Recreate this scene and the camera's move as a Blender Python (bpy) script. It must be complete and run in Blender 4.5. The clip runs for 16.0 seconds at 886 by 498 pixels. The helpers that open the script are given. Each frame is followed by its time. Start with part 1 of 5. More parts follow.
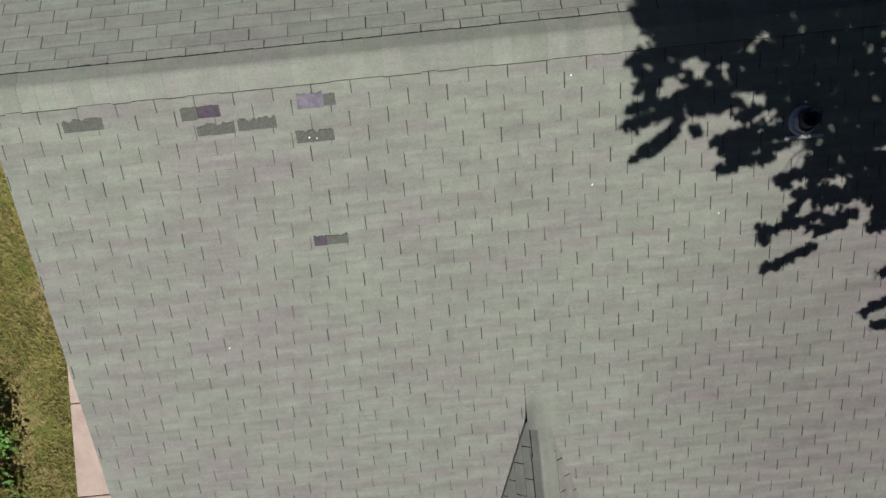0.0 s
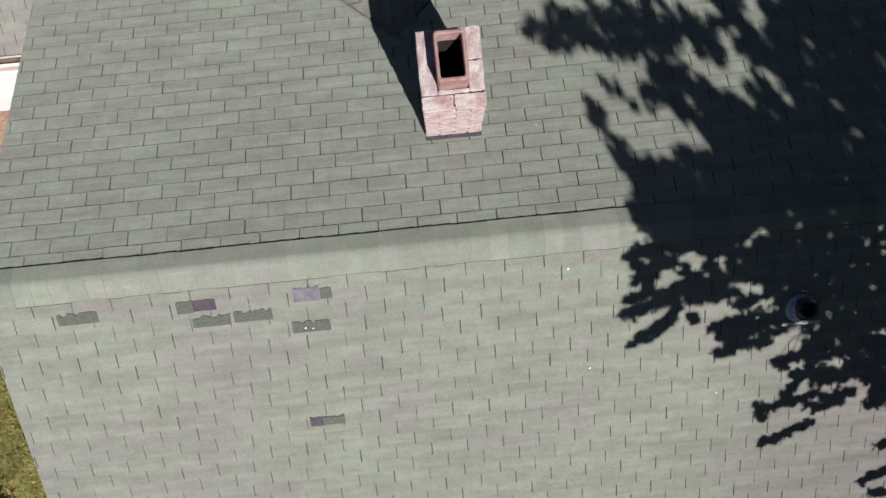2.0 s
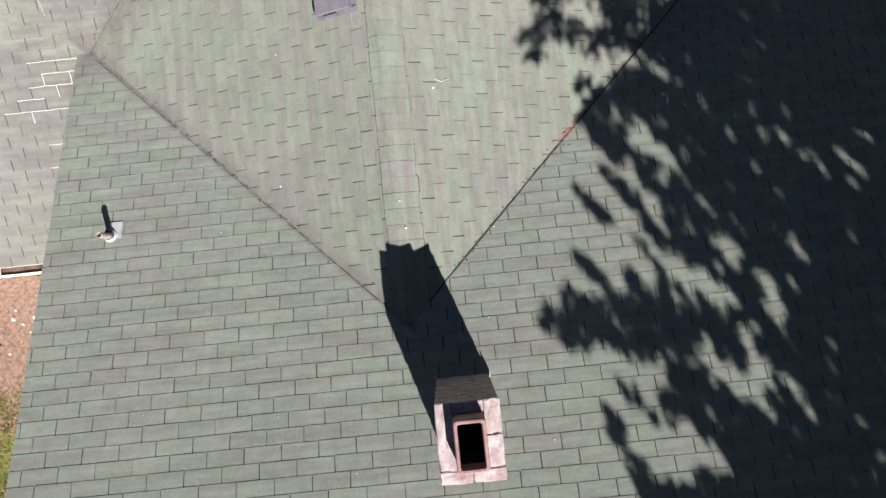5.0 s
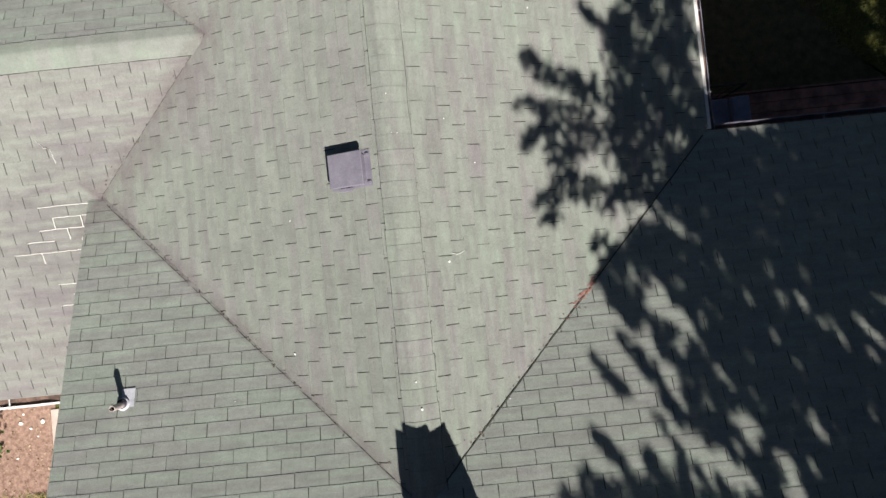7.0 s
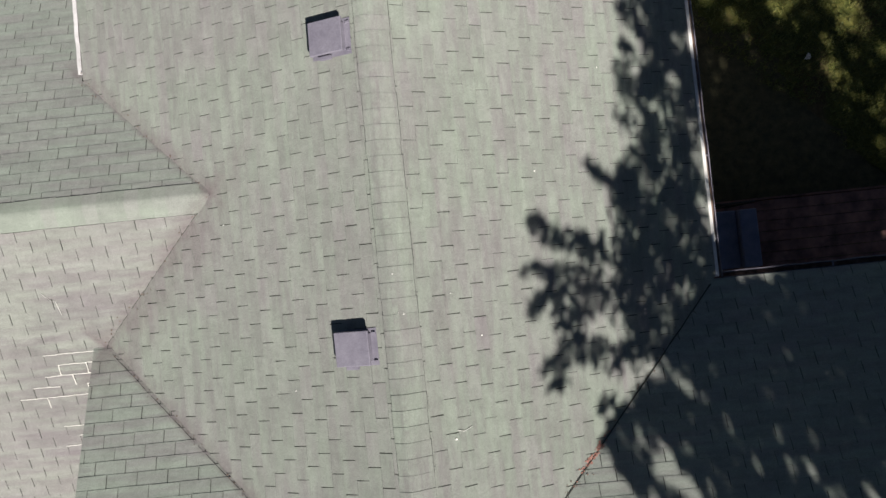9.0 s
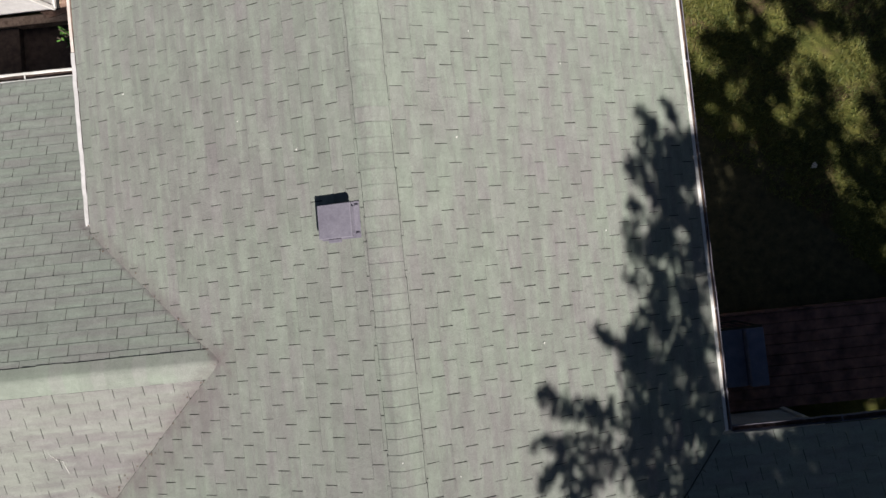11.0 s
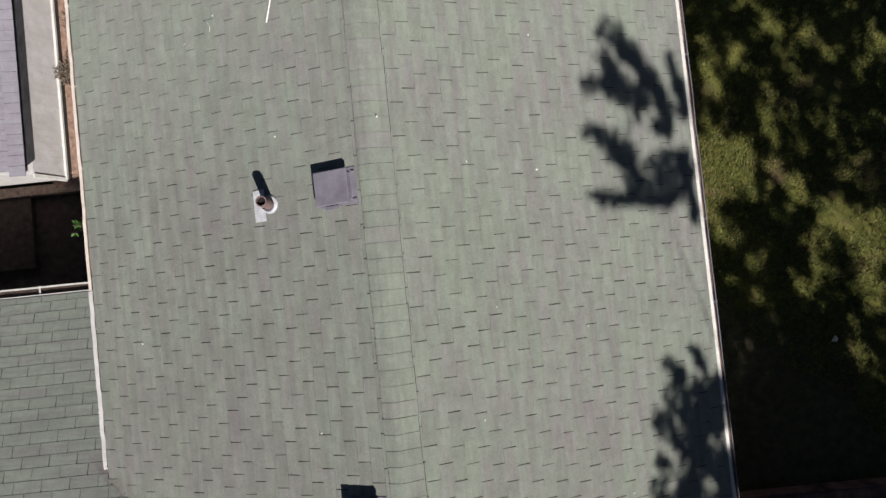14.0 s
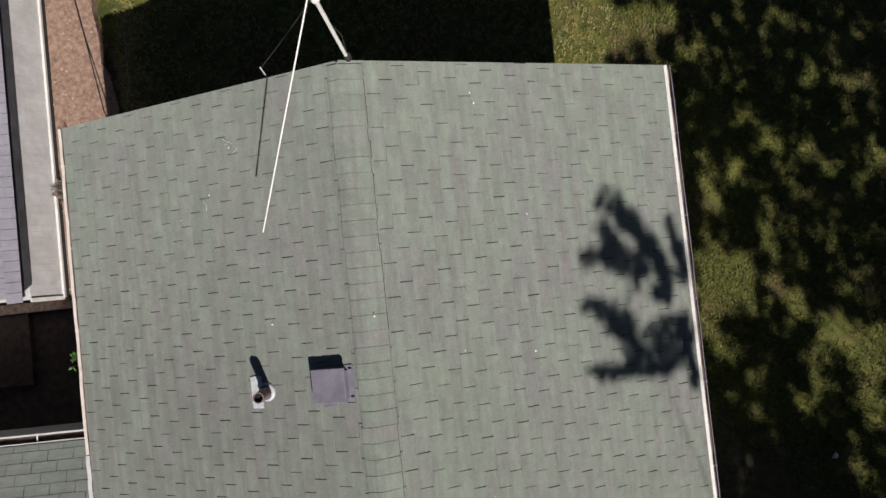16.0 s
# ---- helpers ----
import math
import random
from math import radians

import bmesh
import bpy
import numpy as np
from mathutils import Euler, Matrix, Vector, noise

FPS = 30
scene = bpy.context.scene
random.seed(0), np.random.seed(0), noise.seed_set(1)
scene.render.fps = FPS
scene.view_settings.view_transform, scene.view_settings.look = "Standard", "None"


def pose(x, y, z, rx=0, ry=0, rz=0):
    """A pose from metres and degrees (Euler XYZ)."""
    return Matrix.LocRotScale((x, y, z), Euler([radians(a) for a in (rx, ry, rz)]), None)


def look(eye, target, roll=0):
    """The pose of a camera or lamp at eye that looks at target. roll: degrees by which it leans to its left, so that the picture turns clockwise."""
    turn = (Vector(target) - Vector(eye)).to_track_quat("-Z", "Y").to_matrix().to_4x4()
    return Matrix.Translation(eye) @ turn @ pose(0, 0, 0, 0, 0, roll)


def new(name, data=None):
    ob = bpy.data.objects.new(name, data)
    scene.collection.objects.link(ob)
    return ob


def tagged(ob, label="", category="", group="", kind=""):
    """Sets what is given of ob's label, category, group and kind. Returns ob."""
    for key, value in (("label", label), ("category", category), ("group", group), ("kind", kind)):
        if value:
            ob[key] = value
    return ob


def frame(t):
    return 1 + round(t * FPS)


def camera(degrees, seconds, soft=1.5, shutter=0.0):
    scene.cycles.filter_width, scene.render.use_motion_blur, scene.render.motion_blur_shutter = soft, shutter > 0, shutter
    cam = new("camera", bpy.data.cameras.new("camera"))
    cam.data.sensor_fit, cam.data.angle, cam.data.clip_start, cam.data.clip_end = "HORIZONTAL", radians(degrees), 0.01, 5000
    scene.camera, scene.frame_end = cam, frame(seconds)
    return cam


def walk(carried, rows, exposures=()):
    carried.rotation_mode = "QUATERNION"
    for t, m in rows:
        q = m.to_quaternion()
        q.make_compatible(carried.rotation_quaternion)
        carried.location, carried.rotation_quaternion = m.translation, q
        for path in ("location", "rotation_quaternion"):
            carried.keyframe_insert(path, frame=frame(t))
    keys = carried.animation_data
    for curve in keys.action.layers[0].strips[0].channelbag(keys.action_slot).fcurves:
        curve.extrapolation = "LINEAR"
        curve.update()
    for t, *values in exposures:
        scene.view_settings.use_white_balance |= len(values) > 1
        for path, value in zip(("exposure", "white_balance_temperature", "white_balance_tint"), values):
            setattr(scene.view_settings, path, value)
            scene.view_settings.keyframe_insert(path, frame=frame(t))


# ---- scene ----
cam = camera(69.5, 16.0)
# seconds, place in metres, turn in degrees; the camera hangs face down over the roof
ROWS = [
    (0.0, 0.106, -1.695, 9.652, 1.75, 0.60, -5.65),
    (0.5, 0.154, -1.388, 9.654, 1.81, 0.55, -5.64),
    (1.0, 0.203, -1.003, 9.662, 1.63, 0.50, -5.64),
    (1.5, 0.238, -0.614, 9.673, 1.75, 0.44, -5.72),
    (2.0, 0.251, -0.224, 9.682, 2.06, 0.32, -5.71),
    (2.5, 0.315, 0.243, 9.683, 1.55, 0.53, -5.81),
    (3.0, 0.352, 0.665, 9.686, 1.48, 0.49, -5.83),
    (3.5, 0.352, 1.056, 9.689, 1.86, 0.33, -5.89),
    (4.0, 0.362, 1.506, 9.695, 1.80, 0.35, -5.87),
    (4.5, 0.380, 1.939, 9.688, 1.81, 0.42, -5.87),
    (7.0, 0.411, 3.938, 9.678, 1.78, 0.52, -5.81),
    (7.5, 0.434, 4.334, 9.676, 1.74, 0.64, -5.85),
    (8.0, 0.448, 4.746, 9.675, 1.68, 0.73, -5.80),
    (8.5, 0.491, 5.132, 9.676, 1.68, 0.78, -5.82),
    (9.0, 0.535, 5.526, 9.696, 1.72, 0.77, -5.82),
    (11.5, 0.628, 7.614, 9.735, 1.77, 0.74, -5.87),
    (12.0, 0.646, 8.056, 9.742, 1.75, 0.75, -5.86),
    (12.5, 0.629, 8.459, 9.740, 1.80, 0.71, -5.89),
    (13.0, 0.601, 8.912, 9.744, 1.76, 0.68, -5.85),
    (13.5, 0.605, 9.344, 9.725, 1.82, 0.71, -5.84),
    (14.0, 0.611, 9.796, 9.708, 1.79, 0.67, -5.85),
    (14.5, 0.655, 10.236, 9.692, 1.68, 0.70, -5.87),
    (15.0, 0.707, 10.681, 9.704, 1.70, 0.66, -5.86),
    (15.5, 0.757, 11.134, 9.717, 1.58, 0.68, -5.92),
    (16.0, 0.807, 11.555, 9.729, 1.68, 0.66, -5.97),
]
walk(cam, [(t, pose(x, y, z, rx, ry, rz)) for t, x, y, z, rx, ry, rz in ROWS],
     [(0.0, 0.04), (1.5, 0.24), (3.5, 0.64), (4.7, 0.70), (7.0, 0.66), (9.0, 0.60), (12.5, 0.37), (16.0, 0.10)])

# ---- light ----
SUN_EL, SUN_AZ = 47.0, 160.5       # degrees above the horizon; degrees from north over east
sx, sy = math.sin(radians(SUN_AZ)), math.cos(radians(SUN_AZ))
world = bpy.data.worlds.new("sky")
scene.world = world
world.use_nodes = True
wt = world.node_tree
sky = wt.nodes.new("ShaderNodeTexSky")
sky.sky_type, sky.sun_disc = "NISHITA", False
sky.ozone_density = 4.5
sky.sun_elevation, sky.sun_rotation = radians(SUN_EL), radians(SUN_AZ)
wt.links.new(sky.outputs[0], wt.nodes["Background"].inputs[0])
wt.nodes["Background"].inputs[1].default_value = 0.0195
sun = bpy.data.lights.new("sun", "SUN")
sun.energy, sun.angle, sun.color = 5.0, radians(0.55), (1.0, 0.955, 0.89)
sun_ob = new("sun", sun)
ce = math.cos(radians(SUN_EL))
sun_ob.matrix_world = look((sx * ce * 40, sy * ce * 40, math.sin(radians(SUN_EL)) * 40), (0, 0, 0))


# ---- materials ----
def shader(name):
    m = bpy.data.materials.new(name)
    m.use_nodes = True
    return m, m.node_tree, m.node_tree.nodes["Principled BSDF"]


def node(nt, kind, **values):
    n = nt.nodes.new(kind)
    for key, value in values.items():
        n.inputs[key.replace("_", " ")].default_value = value
    return n


def noise_at(nt, scale, detail=4.0, rough=0.6, stretch=None):
    tc = nt.nodes.new("ShaderNodeNewGeometry")
    src = tc.outputs["Position"]
    if stretch:
        mp = nt.nodes.new("ShaderNodeVectorMath")
        mp.operation = "MULTIPLY"
        mp.inputs[1].default_value = stretch
        nt.links.new(src, mp.inputs[0])
        src = mp.outputs[0]
    n = node(nt, "ShaderNodeTexNoise", Scale=scale, Detail=detail, Roughness=rough)
    nt.links.new(src, n.inputs["Vector"])
    return n.outputs["Fac"]


def ramp(nt, fac, lo, hi, a, b):
    n = nt.nodes.new("ShaderNodeValToRGB")
    n.color_ramp.elements[0].position, n.color_ramp.elements[1].position = lo, hi
    n.color_ramp.elements[0].color, n.color_ramp.elements[1].color = (*a, 1), (*b, 1)
    nt.links.new(fac, n.inputs[0])
    return n.outputs[0]


def mixed(nt, fac, a, b, mode="MIX"):
    n = nt.nodes.new("ShaderNodeMix")
    n.data_type, n.blend_type = "RGBA", mode
    for sock, v in ((n.inputs[0], fac), (n.inputs[6], a), (n.inputs[7], b)):
        if hasattr(v, "is_output"):
            nt.links.new(v, sock)
        else:
            sock.default_value = v if isinstance(v, float) else (*v, 1)
    return n.outputs[2]


def grey(v):
    return (v, v, v)


def bumped(nt, bsdf, height, strength, distance):
    b = node(nt, "ShaderNodeBump", Strength=strength, Distance=distance)
    nt.links.new(height, b.inputs["Height"])
    nt.links.new(b.outputs[0], bsdf.inputs["Normal"])


def piece_random(nt):
    """A number for each piece, whether it is an object or an island of a joined mesh."""
    o, g = nt.nodes.new("ShaderNodeObjectInfo"), nt.nodes.new("ShaderNodeNewGeometry")
    a = nt.nodes.new("ShaderNodeMath")
    a.operation = "ADD"
    nt.links.new(o.outputs["Random"], a.inputs[0])
    nt.links.new(g.outputs["Random Per Island"], a.inputs[1])
    f = nt.nodes.new("ShaderNodeMath")
    f.operation = "FRACT"
    nt.links.new(a.outputs[0], f.inputs[0])
    return f.outputs[0]


VALLEYS = [(-0.979, 1.909, -3.35, 0.0, 1.0, 0.17), (0.979, 8.227, -3.3, -1.72, -1.0, 0.55), (-0.979, 4.773, -3.35, -1.72, 1.0, 0.17)]


def valley_distance(nt, k, y0, x0, x1, sign, width):
    """Distance in plan from the line y = y0 + k x between two x, for the dirt that washes into a valley."""
    pos = nt.nodes.new("ShaderNodeNewGeometry")
    sep = nt.nodes.new("ShaderNodeSeparateXYZ")
    nt.links.new(pos.outputs["Position"], sep.inputs[0])

    def calc(op, a, b):
        n = nt.nodes.new("ShaderNodeMath")
        n.operation = op
        for sock, v in zip(n.inputs, (a, b)):
            if isinstance(v, float):
                sock.default_value = v
            else:
                nt.links.new(v, sock)
        return n.outputs[0]

    line = calc("ADD", calc("MULTIPLY", sep.outputs[0], k), y0)
    off = calc("MULTIPLY", calc("SUBTRACT", sep.outputs[1], line), 0.71 * sign)
    gap = calc("MAXIMUM", off, calc("MULTIPLY", off, -3.5))
    past = calc("ADD", calc("MAXIMUM", calc("SUBTRACT", x0, sep.outputs[0]), 0.0), calc("MAXIMUM", calc("SUBTRACT", sep.outputs[0], x1), 0.0))
    return calc("ADD", gap, past)


def shingle_material(name, base, stain, amount, spot=None, tones=(0.935, 1.05), streak=1.0):
    """Mineral-surfaced asphalt: fine granules, tab-to-tab change, broad weathering; darker about a given spot."""
    m, nt, b = shader(name)
    r = piece_random(nt)
    tone = ramp(nt, r, 0.0, 1.0, grey(tones[0]), grey(tones[1]))
    c = mixed(nt, 1.0, base, tone, "MULTIPLY")
    pick = ramp(nt, r, 0.74, 0.98, grey(0), grey(0.48))
    broad = ramp(nt, noise_at(nt, 0.9, 3.0), 0.42, 0.68, grey(0), grey(amount))
    both = mixed(nt, 1.0, mixed(nt, 0.75, broad, mixed(nt, 1.0, broad, pick, "ADD"), "MIX"), grey(1), "DARKEN")
    c = mixed(nt, both, c, stain)
    for fall in VALLEYS:
        d = valley_distance(nt, *fall)
        dirt = mixed(nt, 1.0, ramp(nt, d, 0.0, fall[5], grey(0.75), grey(0.0)), ramp(nt, noise_at(nt, 5.0, 4.0), 0.3, 0.62, grey(0.25), grey(1)), "MULTIPLY")
        c = mixed(nt, dirt, c, (0.165, 0.138, 0.142))
    c = mixed(nt, 1.0, c, ramp(nt, noise_at(nt, 7.0, 5.0, 0.7), 0.3, 0.7, grey(0.90), grey(1.08)), "MULTIPLY")
    # courses run along y on the rear wing and along x on the others
    nx = nt.nodes.new("ShaderNodeSeparateXYZ")
    nt.links.new(nt.nodes.new("ShaderNodeNewGeometry").outputs["True Normal"], nx.inputs[0])
    side = nt.nodes.new("ShaderNodeMath")
    side.operation = "ABSOLUTE"
    nt.links.new(nx.outputs[0], side.inputs[0])
    side = ramp(nt, side.outputs[0], 0.15, 0.25, grey(0), grey(1))
    course = mixed(nt, side, noise_at(nt, 1.0, 2.0, 0.5, (1.1, 12.0, 0.0)), noise_at(nt, 1.0, 2.0, 0.5, (12.0, 1.1, 0.0)))
    c = mixed(nt, ramp(nt, course, 0.46, 0.66, grey(0.0), grey(0.75 * streak)), c, mixed(nt, 1.0, c, (0.92, 0.855, 0.905), "MULTIPLY"))
    c = mixed(nt, 1.0, c, ramp(nt, course, 0.28, 0.52, (1.06, 1.09, 1.05), (0.985, 0.985, 0.98)), "MULTIPLY")
    rear = nt.nodes.new("ShaderNodeSeparateXYZ")
    nt.links.new(nt.nodes.new("ShaderNodeNewGeometry").outputs["Position"], rear.inputs[0])
    far = nt.nodes.new("ShaderNodeMath")
    far.operation = "MULTIPLY"
    far.inputs[1].default_value = 0.05
    nt.links.new(rear.outputs[1], far.inputs[0])
    c = mixed(nt, ramp(nt, far.outputs[0], 0.38, 0.62, grey(0), grey(1)), c, mixed(nt, 1.0, c, (0.975, 0.992, 0.992), "MULTIPLY"))
    # spot: x, y, reach, least strength, tint of an area darker towards its centre
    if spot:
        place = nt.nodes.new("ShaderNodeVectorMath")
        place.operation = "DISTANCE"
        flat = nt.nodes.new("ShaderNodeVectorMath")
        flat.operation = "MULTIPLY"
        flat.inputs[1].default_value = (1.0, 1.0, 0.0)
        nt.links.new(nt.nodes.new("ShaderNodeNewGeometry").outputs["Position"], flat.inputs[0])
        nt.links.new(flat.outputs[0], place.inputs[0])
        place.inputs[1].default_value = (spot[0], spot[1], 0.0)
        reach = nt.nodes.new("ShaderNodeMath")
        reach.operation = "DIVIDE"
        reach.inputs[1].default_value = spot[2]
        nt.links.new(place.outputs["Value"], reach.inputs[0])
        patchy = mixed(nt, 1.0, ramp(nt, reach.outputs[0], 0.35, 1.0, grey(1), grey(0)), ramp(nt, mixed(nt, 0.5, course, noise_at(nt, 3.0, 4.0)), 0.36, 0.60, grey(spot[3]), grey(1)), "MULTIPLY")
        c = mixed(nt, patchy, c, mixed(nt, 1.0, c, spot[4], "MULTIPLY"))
    wear = mixed(nt, side, noise_at(nt, 1.0, 3.0, 0.6, (5.0, 26.0, 0.0)), noise_at(nt, 1.0, 3.0, 0.6, (26.0, 5.0, 0.0)))
    c = mixed(nt, min(streak, 1.0), c, ramp(nt, wear, 0.32, 0.66, grey(1.055), (0.945, 0.925, 0.935)), "MULTIPLY")
    c = mixed(nt, 1.0, c, ramp(nt, noise_at(nt, 75.0, 2.0, 0.6), 0.3, 0.7, grey(0.90), grey(1.10)), "MULTIPLY")
    grain = noise_at(nt, 260.0, 2.0, 0.7)
    c = mixed(nt, 1.0, c, ramp(nt, grain, 0.3, 0.7, grey(0.72), grey(1.26)), "MULTIPLY")
    nt.links.new(c, b.inputs["Base Color"])
    b.inputs["Roughness"].default_value = 0.92
    b.inputs["Diffuse Roughness"].default_value = 0.35
    b.inputs["Specular IOR Level"].default_value = 0.25
    bumped(nt, b, grain, 0.5, 0.002)
    return m


def rough_material(name, dark, light, scale=6.0, rough=0.8, metal=0.0, fine=80.0, bump=0.25, spec=0.4):
    m, nt, b = shader(name)
    c = ramp(nt, noise_at(nt, scale, 5.0, 0.65), 0.32, 0.68, dark, light)
    f = noise_at(nt, fine, 3.0)
    c = mixed(nt, 1.0, c, ramp(nt, f, 0.3, 0.7, grey(0.86), grey(1.1)), "MULTIPLY")
    nt.links.new(c, b.inputs["Base Color"])
    b.inputs["Roughness"].default_value, b.inputs["Metallic"].default_value = rough, metal
    b.inputs["Specular IOR Level"].default_value = spec
    bumped(nt, b, f, bump, 0.003)
    return m


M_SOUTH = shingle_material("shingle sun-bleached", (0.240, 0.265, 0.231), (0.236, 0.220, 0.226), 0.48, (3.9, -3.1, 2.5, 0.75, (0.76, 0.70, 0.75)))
M_NORTH = shingle_material("shingle green", (0.270, 0.299, 0.265), (0.265, 0.262, 0.255), 0.35)
M_WEST = shingle_material("shingle rear wing", (0.242, 0.262, 0.232), (0.236, 0.220, 0.224), 0.46, (-2.5, 9.7, 2.9, 0.35, (0.85, 0.84, 0.85)), (0.905, 1.06), 0.7)
M_SIDE_S = shingle_material("shingle pale side wing", (0.250, 0.256, 0.236), (0.236, 0.224, 0.226), 0.45, (-3.4, 4.7, 1.5, 0.0, (0.80, 0.79, 0.81)))
# this slope's lower brightness is put into its colour: M_NORTH at 0.88
M_SIDE_N = shingle_material("shingle darkened green side wing", (0.238, 0.264, 0.236), (0.236, 0.232, 0.226), 0.35)
M_RIDGE = shingle_material("ridge shingle", (0.252, 0.278, 0.242), (0.248, 0.234, 0.236), 0.32, None, (0.88, 1.07), 0.0)
M_UNDER = rough_material("shingle underlay", (0.035, 0.037, 0.032), (0.080, 0.083, 0.072), 9.0, 0.95)
M_WALL = rough_material("painted siding", (0.50, 0.47, 0.43), (0.62, 0.59, 0.54), 2.0)
M_WHITE = rough_material("white painted metal", (0.62, 0.60, 0.58), (0.82, 0.80, 0.78), 5.0, 0.45)
M_GUTTER_IN = rough_material("gutter dirt", (0.05, 0.034, 0.027), (0.22, 0.14, 0.11), 12.0, 0.9)
M_RUSTY = rough_material("rust-stained gutter paint", (0.58, 0.48, 0.43), (0.80, 0.73, 0.69), 7.0, 0.6)


def lawn_material(name, green=((0.042, 0.058, 0.013), (0.15, 0.14, 0.038)), bare=((0.060, 0.040, 0.024), (0.15, 0.10, 0.06)), patches=0.9):
    """Thin mown grass over brown earth or straw."""
    m, nt, b = shader(name)
    grass = ramp(nt, noise_at(nt, 3.2, 5.0, 0.65), 0.32, 0.68, *green)
    earth = ramp(nt, noise_at(nt, 9.0, 4.0), 0.3, 0.7, *bare)
    c = mixed(nt, ramp(nt, noise_at(nt, patches, 4.0, 0.6), 0.50, 0.62, grey(0), grey(0.8)), grass, earth)
    f = noise_at(nt, 34.0, 4.0, 0.7)
    nt.links.new(mixed(nt, 1.0, c, ramp(nt, f, 0.3, 0.7, grey(0.6), grey(1.3)), "MULTIPLY"), b.inputs["Base Color"])
    b.inputs["Roughness"].default_value = 0.95
    b.inputs["Specular IOR Level"].default_value = 0.2
    bumped(nt, b, f, 1.0, 0.012)
    return m


M_GRASS = lawn_material("lawn")


# ---- building helpers ----
def mesh_object(name, verts, faces, material, parent=None, smooth=False, label=""):
    me = bpy.data.meshes.new(name)
    me.from_pydata([tuple(v) for v in verts], [], faces)
    me.materials.append(material)
    if smooth:
        me.shade_smooth()
    ob = new(name, me)
    ob.parent = parent
    if label:
        ob["label"] = label
    return ob


def part(name, bm, material, parent=None, label="", smooth=False):
    bmesh.ops.recalc_face_normals(bm, faces=bm.faces)
    me = bpy.data.meshes.new(name)
    bm.to_mesh(me)
    bm.free()
    me.materials.append(material)
    if smooth:
        me.shade_smooth()
    ob = new(name, me)
    ob.parent = parent
    if label:
        ob["label"] = label
    return ob


def empty(name, m=None):
    ob = new(name)
    if m is not None:
        ob.matrix_world = m
    return ob


def box(bm, x0, x1, y0, y1, z0, z1, bevel=0.0, m=None):
    r = bmesh.ops.create_cube(bm, size=1.0)
    bmesh.ops.transform(bm, verts=r["verts"], matrix=Matrix.Translation(((x0 + x1) / 2, (y0 + y1) / 2, (z0 + z1) / 2)) @ Matrix.Diagonal((x1 - x0, y1 - y0, z1 - z0, 1)))
    if bevel:
        es = list({e for v in r["verts"] for e in v.link_edges})
        bv = bmesh.ops.bevel(bm, geom=es, offset=bevel, segments=2, affect="EDGES", profile=0.5)
        vs = list({v for f in bv["faces"] for v in f.verts} | {v for v in r["verts"] if v.is_valid})
    else:
        vs = r["verts"]
    if m is not None:
        bmesh.ops.transform(bm, verts=vs, matrix=m)
    return bm


def clip(poly, edge):
    """Keep the part of a polygon on the left of the directed edge."""
    (ax, ay), (bx, by) = edge
    out = []
    side = [(bx - ax) * (py - ay) - (by - ay) * (px - ax) for px, py in poly]
    for k, p in enumerate(poly):
        q, a, b = poly[(k + 1) % len(poly)], side[k], side[(k + 1) % len(poly)]
        if a >= 0:
            out.append(p)
        if a * b < 0:
            t = a / (a - b)
            out.append((p[0] + t * (q[0] - p[0]), p[1] + t * (q[1] - p[1])))
    return out


def area(poly):
    return 0.5 * sum(poly[k][0] * poly[(k + 1) % len(poly)][1] - poly[(k + 1) % len(poly)][0] * poly[k][1] for k in range(len(poly)))


# ---- the roof in numbers ----
TAB, SLOT, EXPO = 0.3048, 0.008, 0.1272
AZ, AM = 4.83, 0.385               # ridge height and slope of the main wing, ridge along x at y = 0
BZ, BM = 4.095, 0.377              # rear wing, ridge along y at x = 0
CZ, CM, CY = 3.43, 0.385, 6.5      # side wing, ridge along x
A_W, A_E, A_S, A_N = -3.36, 6.8, -5.3, 5.13
B_W, B_E, B_N = -3.230, 3.333, 13.50
C_W, C_S, C_N = -9.0, 2.92, 9.97
APEX = (AZ - BZ) / AM              # where the rear ridge meets the main slope
vy = lambda x: APEX + BM / AM * abs(x)            # valley of main and rear wing
CX = -(BZ - CZ) / BM                              # where the side ridge meets the rear slope
cs = lambda x: CY - (CZ - (BZ + BM * x)) / CM     # side wing's valleys
cn = lambda x: CY + (CZ - (BZ + BM * x)) / CM
DX, DZ, DM = 0.77, 3.70, 1.10      # little front gable
D_Y = (DZ - AZ) / AM
dl = lambda y: (AM * (D_Y - y)) / DM


class Slope:
    """A roof plane: u along the ridge, s down the slope, n out of it."""

    def __init__(self, origin, u, down):
        self.o, self.u, self.d = Vector(origin), Vector(u), Vector(down).normalized()
        self.n = self.u.cross(self.d)
        if self.n.z < 0:
            self.n = -self.n
        self.flip = self.u.cross(self.d).z < 0
        self.m = Matrix((self.u, self.d, self.n)).transposed().to_4x4()
        self.m.translation = self.o

    def us(self, x, y):
        p = Vector((x, y, 0)) - Vector((self.o.x, self.o.y, 0))
        flat = Vector((self.d.x, self.d.y, 0))
        return (p.dot(self.u), p.dot(flat) / flat.length_squared)

    def at(self, u, s, n=0.0):
        return self.o + self.u * u + self.d * s + self.n * n


def slab(poly, s0, flip, low=-0.004):
    """Vertices and faces of one tab over a polygon in (u, s): thin at its head, thick at its butt."""
    k = len(poly)
    top = [(u, s, 0.0015 + 0.0034 * (s - s0) / EXPO) for u, s in poly]
    verts = top + [(u, s, low) for u, s in poly]
    faces = [tuple(range(k))] + [(a, k + a, k + (a + 1) % k, (a + 1) % k) for a in range(k)]
    if flip:
        faces = [f[::-1] for f in faces]
    return verts, faces


